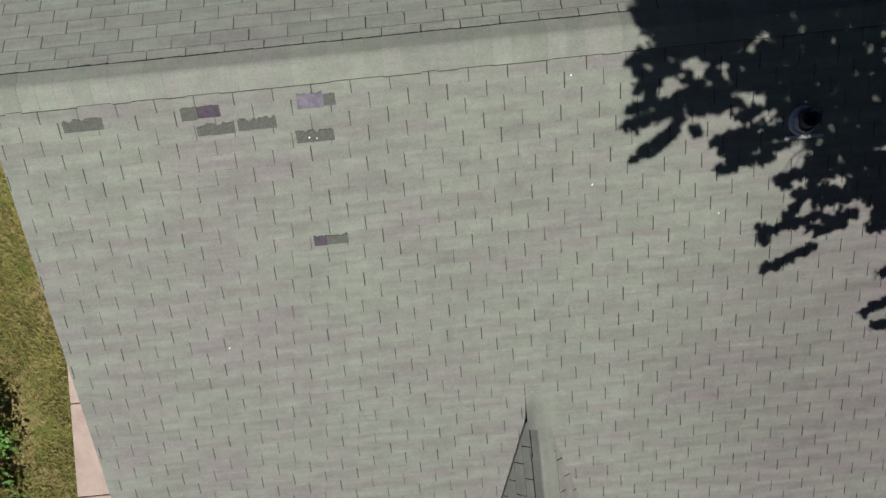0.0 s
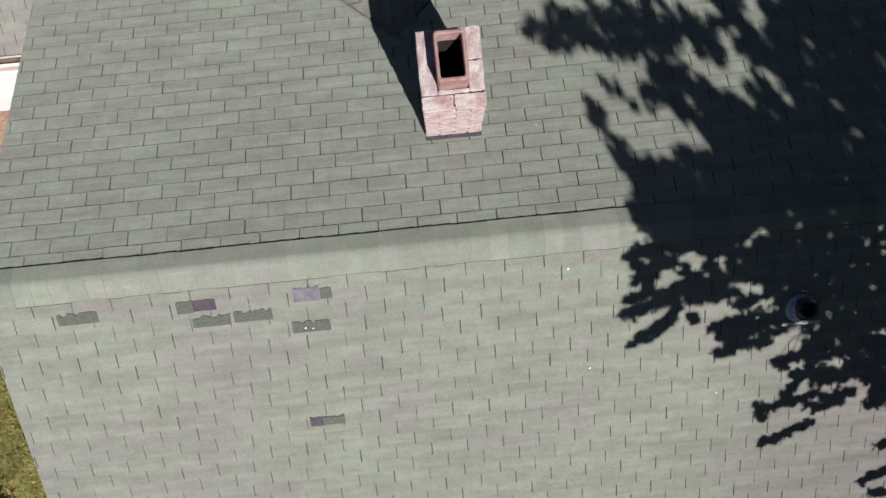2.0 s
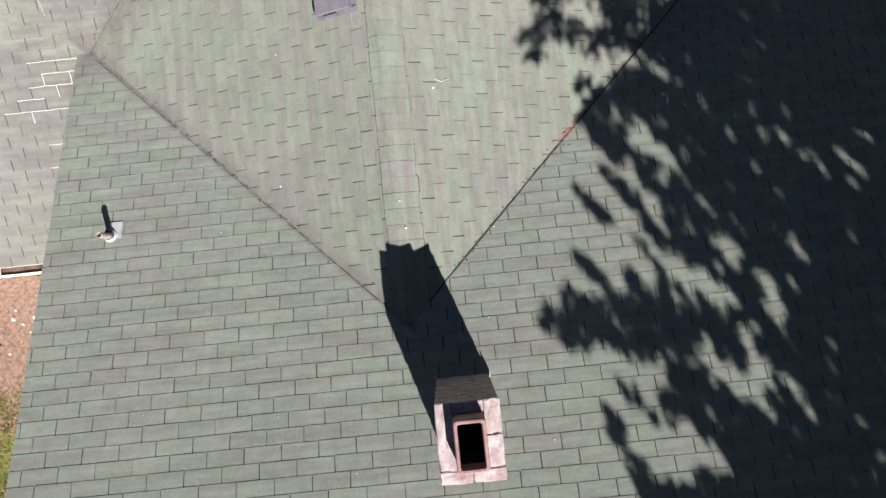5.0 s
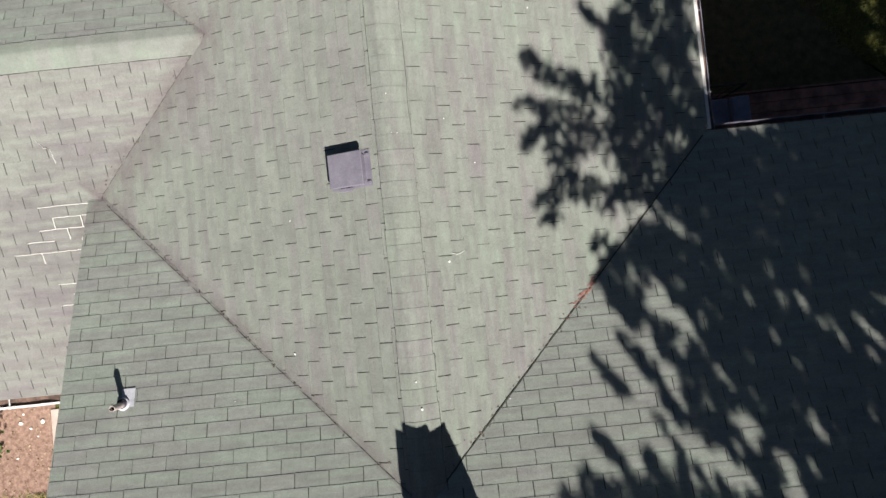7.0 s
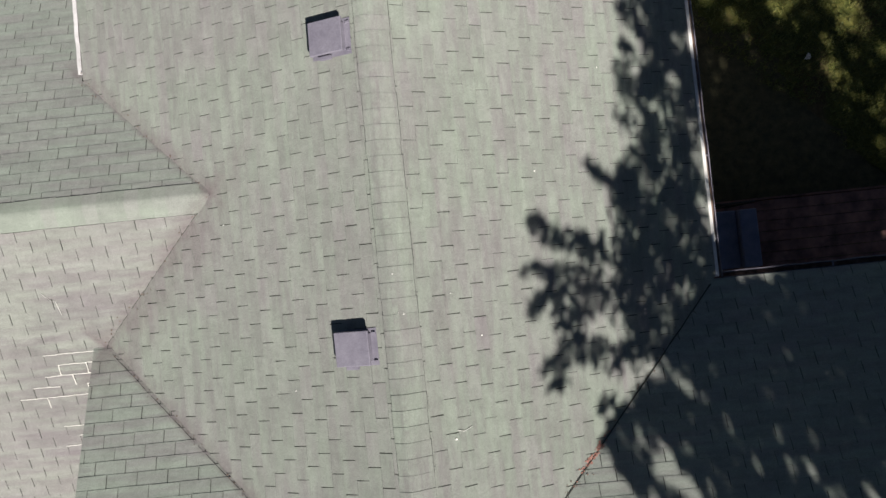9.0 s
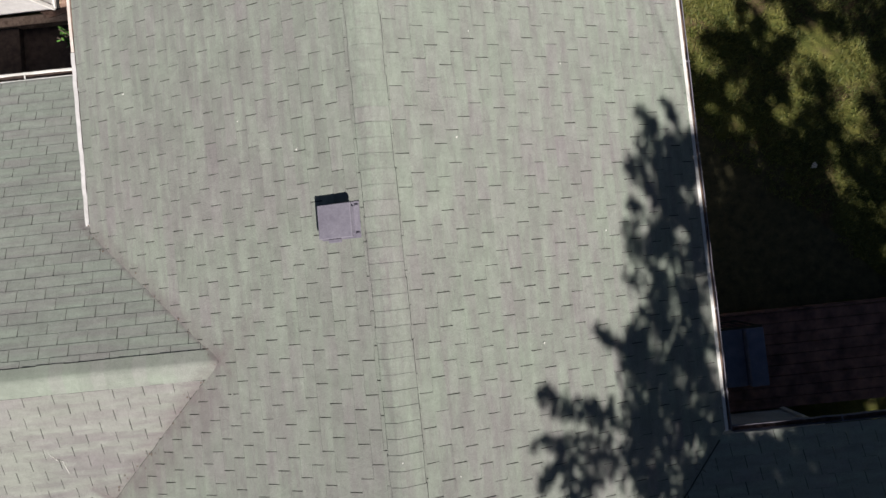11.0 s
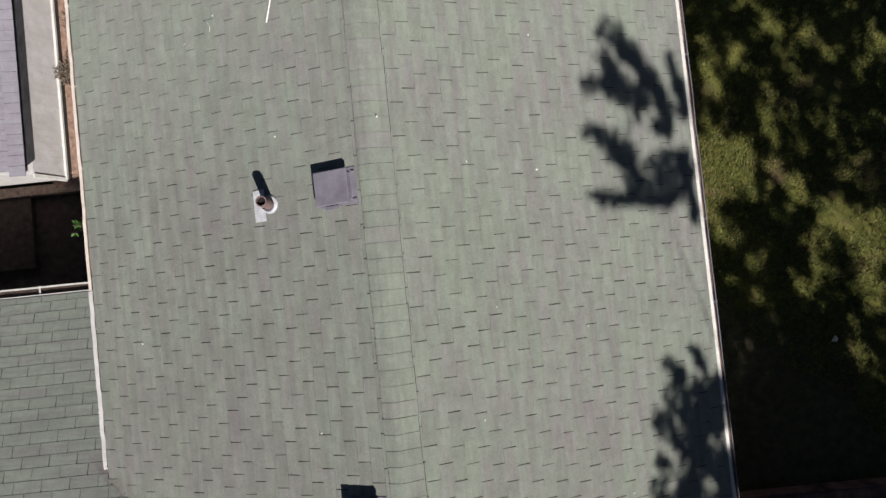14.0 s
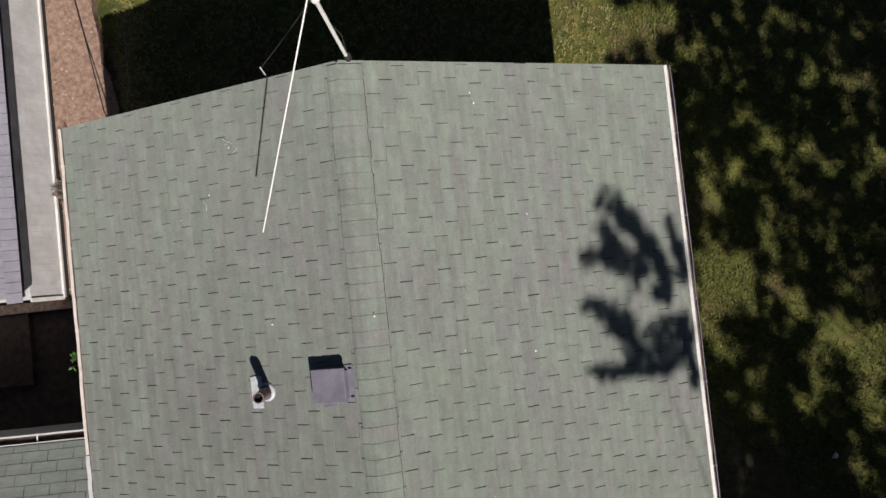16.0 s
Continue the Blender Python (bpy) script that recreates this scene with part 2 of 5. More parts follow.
def shingle_slope(label, slope, regions, whole, s_first, u_first, shift, material, near, parent, rows, TAB=TAB, EXPO=EXPO, joint=0.0):
    """One roof plane: deck, single tabs as pieces where near() says so, and the rest joined."""
    rng = random.Random(label)
    polys = []
    for reg in regions:
        q = [slope.us(x, y) for x, y in reg]
        polys.append(q if area(q) > 0 else q[::-1])
    vs, fs = [], []
    for q in polys:
        k = len(vs)
        vs += [slope.at(u, s, -0.001) for u, s in q] + [slope.at(u, s, -0.035) for u, s in q]
        n = len(q)
        fs += [tuple(range(k, k + n)), tuple(range(k + 2 * n - 1, k + n - 1, -1))]
        fs += [(k + a, k + n + a, k + n + (a + 1) % n, k + (a + 1) % n) for a in range(n)]
    deck = mesh_object("roof_slope", vs, fs, M_UNDER, parent, label=label)
    whole = [slope.us(x, y) for x, y in whole]
    wu = (min(p[0] for p in whole), max(p[0] for p in whole))
    ws = (min(p[1] for p in whole), max(p[1] for p in whole))
    lo = (min(p[0] for q in polys for p in q), min(p[1] for q in polys for p in q))
    hi = (max(p[0] for q in polys for p in q), max(p[1] for q in polys for p in q))
    forms = []
    for k in range(6):
        j = [rng.uniform(-0.0025, 0.0025) for _ in range(6)]
        g = SLOT / 2
        poly = [(g + j[0], 0), (TAB - g + j[1], 0), (TAB - g + j[2], EXPO + j[3] - joint), (TAB * 0.5, EXPO + (j[3] + j[4]) / 2 + 0.001 - joint), (g + j[5], EXPO + j[4] - joint)]
        forms.append(poly)
    shared, jv, jf, single = {}, [], [], 0
    k0 = math.floor((lo[1] - s_first) / EXPO)
    for row in range(k0, k0 + rows):
        s0 = s_first + row * EXPO
        if s0 > hi[1]:
            break
        ph = (u_first + row * shift) % TAB
        wob = rng.uniform(-0.003, 0.003)
        for c in range(math.floor((lo[0] - ph) / TAB) - 1, math.ceil((hi[0] - ph) / TAB) + 1):
            u0 = ph + c * TAB + wob
            f = rng.randrange(6)
            poly = [(u0 + a, s0 + b) for a, b in forms[f]]
            keep = [p for p in poly if wu[0] <= p[0] <= wu[1] and ws[0] <= p[1] <= ws[1]]
            if len(keep) < len(poly):
                bits = []
                for q in polys:
                    r = poly
                    for a in range(len(q)):
                        if r:
                            r = clip(r, (q[a], q[(a + 1) % len(q)]))
                    if len(r) > 2 and area(r) > 2e-4:
                        bits.append(r)
            else:
                bits = [poly]
            mid = slope.at(u0 + TAB / 2, s0 + EXPO / 2)
            if len(keep) == len(poly) and single < 300 and near(mid):
                if f not in shared:
                    v, fc = slab(forms[f], 0.0, slope.flip)
                    me = bpy.data.meshes.new("shingle")
                    me.from_pydata(v, [], fc)
                    me.materials.append(material)
                    shared[f] = me
                ob = new("shingle", shared[f])
                ob.parent = deck
                ob.matrix_local = slope.m @ Matrix.Translation((u0, s0, rng.uniform(0, 0.0012)))
                single += 1
                continue
            lift = rng.uniform(0, 0.0012)
            for r in bits:
                v, fc = slab(r, s0, slope.flip)
                n = len(jv)
                jv += [slope.at(a, b, z + lift) for a, b, z in v]
                jf += [tuple(i + n for i in g) for g in fc]
    if jv:
        tagged(mesh_object("shingle_field", jv, jf, material, deck), kind="stuff")
    return deck


house = tagged(empty("house"), "single-storey house with a weathered grey-green shingle roof", "house")
A_SOUTH = Slope((0, 0, AZ), (1, 0, 0), (0, -1, -AM))
A_NORTH = Slope((0, 0, AZ), (1, 0, 0), (0, 1, -AM))
B_WEST = Slope((0, 0, BZ), (0, 1, 0), (-1, 0, -BM))
B_EAST = Slope((0, 0, BZ), (0, 1, 0), (1, 0, -BM))
C_SOUTH = Slope((0, CY, CZ), (1, 0, 0), (0, -1, -CM))
C_NORTH = Slope((0, CY, CZ), (1, 0, 0), (0, 1, -CM))
STEP = 5 / 12 * TAB
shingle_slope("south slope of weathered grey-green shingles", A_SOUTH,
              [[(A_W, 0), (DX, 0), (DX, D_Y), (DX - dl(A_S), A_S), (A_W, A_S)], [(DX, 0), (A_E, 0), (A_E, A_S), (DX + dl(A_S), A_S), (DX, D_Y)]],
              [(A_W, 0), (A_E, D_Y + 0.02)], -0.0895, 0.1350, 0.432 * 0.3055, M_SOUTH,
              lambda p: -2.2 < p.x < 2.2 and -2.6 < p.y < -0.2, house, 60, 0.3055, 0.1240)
shingle_slope("north slope of green shingles", A_NORTH,
              [[(A_W, 0), (0, 0), (0, APEX), (-3.24, A_N), (A_W, A_N)], [(0, 0), (A_E, 0), (A_E, A_N), (3.24, A_N), (0, APEX)]],
              [(A_W, 0), (A_E, APEX)], -0.0205, -0.1122, -0.408 * 0.3060, M_NORTH,
              lambda p: -2.4 < p.x < 2.0 and 0.2 < p.y < 2.0, house, 60, 0.3060, 0.1290)
shingle_slope("west slope of grey-green shingles", B_WEST,
              [[(0, APEX), (0, CY), (CX, CY), (-3.2, cs(-3.2))], [(0, CY), (0, B_N), (B_W, B_N), (B_W, cn(B_W)), (CX, CY)]],
              [(0, vy(CX)), (CX, B_N)], -0.0960, -0.1150, -0.405 * 0.3092, M_WEST, lambda p: -1.6 < p.x < -0.2 and 4.0 < p.y < 11.0, house, 60, 0.3092, 0.1268, 0.003)
shingle_slope("east slope of grey-green shingles", B_EAST, [[(0, APEX), (B_E, vy(B_E)), (B_E, B_N), (0, B_N)]],
              [(0, vy(B_E)), (B_E, B_N)], -0.0219, -0.0329, 0.414 * 0.3090, M_SOUTH,
              lambda p: 0.2 < p.x < 1.9 and 5.4 < p.y < 11.0, house, 60, 0.3090, 0.12675, 0.0015)
shingle_slope("side wing slope of pale bleached shingles", C_SOUTH, [[(C_W, CY), (-3.25, CY), (-3.25, C_S), (C_W, C_S)], [(-3.25, CY), (CX, CY), (-3.25, cs(-3.25))]],
              [(C_W, CY), (-3.3, C_S)], (CY - 6.047 - 0.0594) / math.cos(math.atan(CM)) - 6 * EXPO, -3.539 - 6 * STEP, STEP, M_SIDE_S, lambda p: -6 < p.x < -3.3, house, 60)
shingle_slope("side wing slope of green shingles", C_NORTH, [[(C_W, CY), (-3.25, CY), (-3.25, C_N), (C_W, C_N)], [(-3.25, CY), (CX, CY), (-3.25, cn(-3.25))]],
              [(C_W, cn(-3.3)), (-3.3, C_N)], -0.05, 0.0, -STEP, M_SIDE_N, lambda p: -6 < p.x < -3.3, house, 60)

# ---- more materials ----
M_CONC = rough_material("concrete walk", (0.42, 0.33, 0.29), (0.56, 0.46, 0.41), 2.5, 0.9)
M_SOIL = rough_material("leaf-littered soil", (0.165, 0.096, 0.072), (0.37, 0.245, 0.19), 16.0, 0.95, fine=45.0, bump=0.8)
M_KERB = rough_material("earth-stained concrete", (0.17, 0.115, 0.085), (0.40, 0.30, 0.24), 14.0, 0.95, fine=60.0, bump=0.6)
# dark colour holds the courtyard's shade; also serves as wet gutter dirt
M_WETSHADE = rough_material("damp dirt and shade-dark soil", (0.035, 0.024, 0.02), (0.08, 0.055, 0.045), 9.0, 0.95, fine=45.0, bump=0.8)
# ground colour with the shade by the house painted in
M_SHADY = rough_material("earth with shade in its colour", (0.045, 0.040, 0.020), (0.115, 0.098, 0.05), 7.0, 0.95, fine=40.0, bump=0.9)
M_STRIP = rough_material("slate-grey eave strip", (0.045, 0.042, 0.05), (0.085, 0.08, 0.092), 6.0, 0.8)
M_LEAD = rough_material("lead flashing", (0.42, 0.43, 0.48), (0.64, 0.64, 0.68), 14.0, 0.5)
M_STEEL = rough_material("grey vent metal", (0.158, 0.146, 0.186), (0.232, 0.218, 0.262), 5.0, 0.55)
M_PIPE = rough_material("weathered pipe", (0.13, 0.085, 0.085), (0.26, 0.18, 0.175), 18.0, 0.7)
M_PALEPIPE = rough_material("pale weathered pipe", (0.36, 0.30, 0.28), (0.58, 0.52, 0.50), 30.0, 0.7)
M_BOOT = rough_material("pale galvanised boot", (0.36, 0.37, 0.46), (0.66, 0.66, 0.76), 22.0, 0.5)
M_DUSK = rough_material("dark purple-grey metal", (0.05, 0.042, 0.06), (0.12, 0.10, 0.13), 30.0, 0.6)
# black that paints the shade in pipe mouths and below the boards
M_DARK = rough_material("black of gaps and bores", (0.008, 0.008, 0.009), (0.02, 0.02, 0.02), 9.0, 0.9)


def limewash_material(name):
    """Limewashed brick that flakes to red in thin level streaks."""
    m, nt, b = shader(name)
    white = ramp(nt, noise_at(nt, 16.0, 5.0), 0.3, 0.7, (0.385, 0.305, 0.32), (0.53, 0.455, 0.475))
    red = ramp(nt, noise_at(nt, 60.0, 3.0), 0.3, 0.7, (0.26, 0.10, 0.09), (0.45, 0.25, 0.22))
    streak = noise_at(nt, 1.0, 5.0, 0.7, (9.0, 9.0, 55.0))
    nt.links.new(mixed(nt, ramp(nt, streak, 0.52, 0.60, grey(0), grey(1)), white, red), b.inputs["Base Color"])
    b.inputs["Roughness"].default_value = 0.88
    bumped(nt, b, streak, 0.5, 0.004)
    return m


M_BRICK = limewash_material("limewashed brick streaked red")


def crown_material(name):
    """Thin pale render, stained pink and worn through to red brick in blotches."""
    m, nt, b = shader(name)
    pale = ramp(nt, noise_at(nt, 11.0, 5.0), 0.32, 0.68, (0.335, 0.245, 0.255), (0.56, 0.50, 0.515))
    red = ramp(nt, noise_at(nt, 45.0, 3.0), 0.3, 0.7, (0.25, 0.115, 0.115), (0.40, 0.24, 0.235))
    blotch = noise_at(nt, 8.0, 6.0, 0.72)
    c = mixed(nt, ramp(nt, blotch, 0.53, 0.66, grey(0), grey(0.8)), pale, red)
    fine = noise_at(nt, 110.0, 3.0)
    nt.links.new(mixed(nt, 1.0, c, ramp(nt, fine, 0.3, 0.7, grey(0.8), grey(1.15)), "MULTIPLY"), b.inputs["Base Color"])
    b.inputs["Roughness"].default_value = 0.88
    bumped(nt, b, blotch, 0.7, 0.006)
    return m


M_CROWN = crown_material("flaking chimney crown")
M_FLUE = rough_material("terracotta flue liner", (0.28, 0.145, 0.14), (0.39, 0.265, 0.26), 9.0, 0.8)
M_SOOT = rough_material("soot", (0.006, 0.005, 0.005), (0.02, 0.015, 0.012), 9.0, 0.95)
M_BARE = rough_material("bare asphalt patch", (0.045, 0.052, 0.046), (0.150, 0.160, 0.142), 110.0, 0.9, fine=300.0, bump=0.5)
M_TAR = rough_material("purple-black tar", (0.042, 0.032, 0.046), (0.092, 0.074, 0.098), 25.0, 0.8)
M_LILAC = rough_material("lilac-grey sealer", (0.105, 0.095, 0.135), (0.19, 0.175, 0.22), 14.0, 0.8)
# broad pale mottling puts sun flecks into the red-brown colour
M_DECK = rough_material("red-brown deck board with light flecks", (0.075, 0.036, 0.034), (0.32, 0.16, 0.135), 3.2, 0.7)
M_CUSHION = rough_material("blue-grey canvas", (0.13, 0.15, 0.24), (0.22, 0.24, 0.36), 5.0, 0.9)
M_IRON = rough_material("black iron", (0.015, 0.014, 0.014), (0.04, 0.035, 0.03), 20.0, 0.6)
M_PANEL = rough_material("weathered white board", (0.46, 0.44, 0.44), (0.64, 0.62, 0.63), 3.5, 0.7)
M_BRIGHT = rough_material("clean white paint", (0.66, 0.67, 0.70), (0.78, 0.78, 0.81), 2.5, 0.6)
M_SLATE = shingle_material("purple-grey shingle", (0.30, 0.28, 0.33), (0.25, 0.23, 0.27), 0.5)
M_BARK = rough_material("bark", (0.06, 0.045, 0.035), (0.16, 0.125, 0.10), 14.0, 0.95, bump=0.9)
M_SPECK = rough_material("white speck", (0.7, 0.68, 0.64), (0.85, 0.84, 0.8), 30.0, 0.8)
M_LITTER = rough_material("dry leaf", (0.08, 0.058, 0.047), (0.19, 0.14, 0.115), 25.0, 0.9)
M_REDLEAF = rough_material("red-brown leaf", (0.22, 0.09, 0.07), (0.42, 0.22, 0.18), 60.0, 0.9)
M_FALLEN = rough_material("fallen leaf", (0.12, 0.07, 0.05), (0.52, 0.38, 0.26), 6.0, 0.9, fine=30.0)
M_CAULK = rough_material("white sealant", (0.62, 0.60, 0.55), (0.82, 0.80, 0.76), 25.0, 0.6)


def leaf_material(name, dark, light):
    m, nt, b = shader(name)
    c = ramp(nt, piece_random(nt), 0.0, 1.0, dark, light)
    c = mixed(nt, 1.0, c, ramp(nt, noise_at(nt, 30.0), 0.3, 0.7, grey(0.8), grey(1.15)), "MULTIPLY")
    nt.links.new(c, b.inputs["Base Color"])
    b.inputs["Roughness"].default_value = 0.6
    b.inputs["Specular IOR Level"].default_value = 0.3
    return m


M_LEAF = leaf_material("tree leaf", (0.035, 0.065, 0.02), (0.075, 0.115, 0.035))
M_SHRUB = leaf_material("shrub leaf", (0.05, 0.13, 0.025), (0.12, 0.26, 0.05))
M_BLADE = leaf_material("grass blade", (0.048, 0.072, 0.014), (0.205, 0.190, 0.050))
M_STRAW = leaf_material("dry grass blade", (0.10, 0.13, 0.03), (0.38, 0.29, 0.12))
M_DRYLAWN = lawn_material("dry lawn", ((0.085, 0.115, 0.026), (0.24, 0.225, 0.07)), ((0.20, 0.16, 0.075), (0.40, 0.31, 0.15)), 1.6)


# ---- walls, fascia, gutters ----
def wall(x0, x1, y0, y1, z0, z1, material=M_WALL, label=""):
    part("wall", box(bmesh.new(), x0, x1, y0, y1, z0, z1), material, house, label)


def gable(x, y, half, m, top, low, thick, along):
    """A triangular wall under a ridge end."""
    bm = bmesh.new()
    vs = []
    for t in (-thick / 2, thick / 2):
        for c, z in ((-half, low), (half, low), (half, top - m * half), (0, top), (-half, top - m * half)):
            vs.append(bm.verts.new((x + (c if along == "x" else t), y + (t if along == "x" else c), z)))
    bm.faces.new(vs[:5]), bm.faces.new(vs[5:])
    for k in range(5):
        bm.faces.new((vs[k], vs[(k + 1) % 5], vs[5 + (k + 1) % 5], vs[5 + k]))
    part("gable_wall", bm, M_WALL, house)


M_BROWNWALL = rough_material("dark red siding", (0.09, 0.04, 0.035), (0.15, 0.07, 0.06), 3.0)
wall(A_W + 0.16, A_W + 0.31, A_S + 0.4, A_N - 0.5, 0, 2.72)
wall(A_W + 0.31, A_E - 0.3, A_S + 0.4, A_S + 0.55, 0, 2.72)
wall(A_E - 0.45, A_E - 0.3, A_S + 0.55, 3.9, 0, 2.72)
wall(B_E - 0.3, 5.15, 4.50, 4.65, 0, 2.75, M_PANEL, "white wall under the deep eave")
wall(5.20, A_E - 0.45, 3.75, 3.90, 0, 2.75, M_BROWNWALL, "dark red wall set back behind the deck")
wall(B_W + 0.25, B_W + 0.40, A_N - 0.5, B_N - 0.2, 0, 2.72)
wall(B_E - 0.45, B_E - 0.3, 4.65, B_N - 0.2, 0, 2.72)
wall(B_W + 0.40, B_E - 0.45, B_N - 0.35, B_N - 0.2, 0, 2.72)
wall(C_W + 0.3, A_W + 0.16, C_S + 0.02, C_S + 0.17, 1.5, 2.0, M_CONC, "pale pink painted wall")
wall(C_W + 0.3, A_W + 0.16, C_S - 0.01, C_S + 0.18, 0, 1.5, M_BRIGHT, "white painted wall under the eave")
wall(C_W + 0.3, B_W + 0.25, C_N - 0.32, C_N - 0.17, 0, 2.02)
gable(A_W + 0.235, 0, 4.85, AM, AZ - 0.06, 2.72, 0.14, "y")
gable(A_E - 0.375, 0, 4.85, AM, AZ - 0.06, 2.72, 0.14, "y")
gable(0, B_N - 0.275, 3.0, BM, BZ - 0.06, 2.72, 0.14, "x")
part("corner_trim", box(bmesh.new(), 5.15, 5.21, 4.46, 4.69, 0, 2.75, 0.005), M_WHITE, house)


def board(p, q, width, thick, material=M_WHITE, name="fascia", lift=0.0):
    """A board on edge from p to q, its top along the line."""
    p, q = Vector(p), Vector(q)
    d = (q - p).normalized()
    side = d.cross(Vector((0, 0, 1))).normalized()
    up = side.cross(d)
    bm = bmesh.new()
    vs = []
    for e in (p, q):
        for a, b in ((-0.5, 0), (0.5, 0), (0.5, -1), (-0.5, -1)):
            vs.append(bm.verts.new(e + side * thick * a + up * (width * b + lift)))
    bm.faces.new(vs[:4]), bm.faces.new(vs[4:])
    for k in range(4):
        bm.faces.new((vs[k], vs[(k + 1) % 4], vs[4 + (k + 1) % 4], vs[4 + k]))
    return part(name, bm, material, house)


for x in (A_W + 0.02, A_E - 0.02):
    board((x, 0, AZ - 0.045), (x, A_S, AZ + AM * A_S - 0.045), 0.16, 0.025)
    board((x, 0, AZ - 0.045), (x, A_N, AZ - AM * A_N - 0.045), 0.16, 0.025)
board((0, B_N - 0.02, BZ - 0.045), (B_W, B_N - 0.02, BZ + BM * B_W - 0.045), 0.16, 0.025)
board((0, B_N - 0.02, BZ - 0.045), (B_E, B_N - 0.02, BZ - BM * B_E - 0.045), 0.16, 0.025)


def gutter(p, q, out, material, lip, width=0.10, depth=0.09, drip=0.0, dirt=0.5, label="white painted metal gutter", filling=M_GUTTER_IN):
    """An open trough from p to q along an eave; out is the way from the house."""
    p, q, out = Vector(p), Vector(q), Vector(out)
    d = (q - p).normalized()
    L = (q - p).length
    m = Matrix((d, out, Vector((0, 0, 1)))).transposed().to_4x4()
    m.translation = p
    prof = [(0, 0), (0, -depth), (width * 0.7, -depth), (width, -depth * 0.35), (width, 0.0), (width - lip, 0.004), (width - lip, -0.006), (width - 0.008, -0.012),
            (width - 0.012, -depth * 0.38), (width * 0.66, -depth + 0.008), (0.006, -depth + 0.008), (0.006, 0)]
    bm = bmesh.new()
    n, prev = 24, None
    rng = random.Random(L)
    for k in range(n + 1):
        j = rng.uniform(-0.004, 0.004)
        ring = [bm.verts.new((L * k / n, a + (j if a > 0.02 else 0), b + j * 0.5)) for a, b in prof]
        if prev:
            for i in range(len(ring)):
                bm.faces.new((prev[i], prev[(i + 1) % len(ring)], ring[(i + 1) % len(ring)], ring[i]))
        else:
            bm.faces.new(ring)
        prev = ring
    bm.faces.new(prev)
    bmesh.ops.transform(bm, verts=bm.verts, matrix=m)
    g = part("gutter", bm, material, house, label)
    bm = bmesh.new()
    verts = []
    for k in range(61):
        z = -depth + 0.012 + dirt * depth * (0.6 + 0.4 * noise.noise((L * k / 60 * 3.1, p.x, p.y)))
        verts.append([bm.verts.new((L * k / 60, a, z + rng.uniform(-0.004, 0.004))) for a in (0.007, width * 0.33, width * (0.62 + 0.22 * dirt))])
    for a, b in zip(verts, verts[1:]):
        for i in range(2):
            bm.faces.new((a[i], a[i + 1], b[i + 1], b[i]))
    bmesh.ops.transform(bm, verts=bm.verts, matrix=m)
    part("debris", bm, filling, g)
    for k in range(int(L / 0.9)):
        bm = bmesh.new()
        box(bm, k * 0.9 + 0.4, k * 0.9 + 0.415, 0.0, width + 0.006, -0.012, -0.004)
        bmesh.ops.transform(bm, verts=bm.verts, matrix=m)
        part("hanger", bm, material, g)
    if drip:
        bm = bmesh.new()
        box(bm, 0, L, -0.03, drip, -0.002, 0.004)
        box(bm, 0, L, drip - 0.004, drip, -0.03, -0.002)
        bmesh.ops.transform(bm, verts=bm.verts, matrix=m @ Matrix.Translation((0, 0, 0.016)))
        part("drip_edge", bm, M_WHITE, house, "white metal drip edge")
    return g


ZE, ZW = BZ - BM * B_E, BZ + BM * B_W
gutter((B_E, A_N + 0.02, ZE - 0.03), (B_E, B_N, ZE - 0.03), (1, 0, 0), M_STEEL, 0.010, width=0.086, depth=0.08, drip=0.040, dirt=0.95)
gutter((A_E, A_N, AZ - AM * A_N - 0.03), (B_E + 0.1, A_N, AZ - AM * A_N - 0.03), (0, 1, 0), M_STEEL, 0.008, width=0.072, dirt=0.25)
gutter((B_W, B_N, ZW - 0.03), (B_W, 9.96, ZW - 0.03), (-1, 0, 0), M_RUSTY, 0.034, width=0.068, dirt=1.0, label="rust-stained gutter filled with leaf dirt")
gutter((B_W, 9.95, ZW - 0.03), (B_W, cn(B_W) + 0.1, ZW - 0.03), (-1, 0, 0), M_PANEL, 0.045, width=0.072, dirt=0.9, label="white painted gutter end over the side roof")
gutter((C_W, C_S, CZ - CM * (CY - C_S) - 0.03), (A_W + 0.1, C_S, CZ - CM * (CY - C_S) - 0.03), (0, -1, 0), M_WHITE, 0.028, width=0.12, dirt=0.95)
gutter((B_W + 0.2, C_N, CZ - CM * (C_N - CY) - 0.03), (C_W, C_N, CZ - CM * (C_N - CY) - 0.03), (0, 1, 0), M_WHITE, 0.020, width=0.12, drip=0.022, dirt=0.8, filling=M_WETSHADE)


# ---- ridge caps ----
def cap_mesh(m, left, right, length, lift, cut=0.004):
    """One bent cap shingle: the ridge along local x, the slopes to either side."""
    a = 0.032
    cs_ = [-left, -0.7 * left, -0.4 * left, -0.15 * left, 0.0, 0.15 * right, 0.4 * right, 0.7 * right, right]
    cross = [(c, -m * abs(c) + min(m * (a - math.sqrt(c * c + a * a) + abs(c)), 0.006)) for c in cs_]
    vs, fs = [], []
    for x, up in ((0.0, 0.0070), (length, 0.0112)):
        vs += [(x, c, z + up + lift) for c, z in cross]
    for x in (0.0, length):
        vs += [(x + (0.003 if x else 0.0), c + (cut if c == right else -cut if c == -left else 0.0), z - 0.004) for c, z in cross]
    n = len(cross)
    for i in range(n - 1):
        fs += [(i, n + i, n + i + 1, i + 1), (n + i, 3 * n + i, 3 * n + i + 1, n + i + 1)]
    fs += [(0, 2 * n, 3 * n, n), (n - 1, 2 * n - 1, 4 * n - 1, 3 * n - 1)]
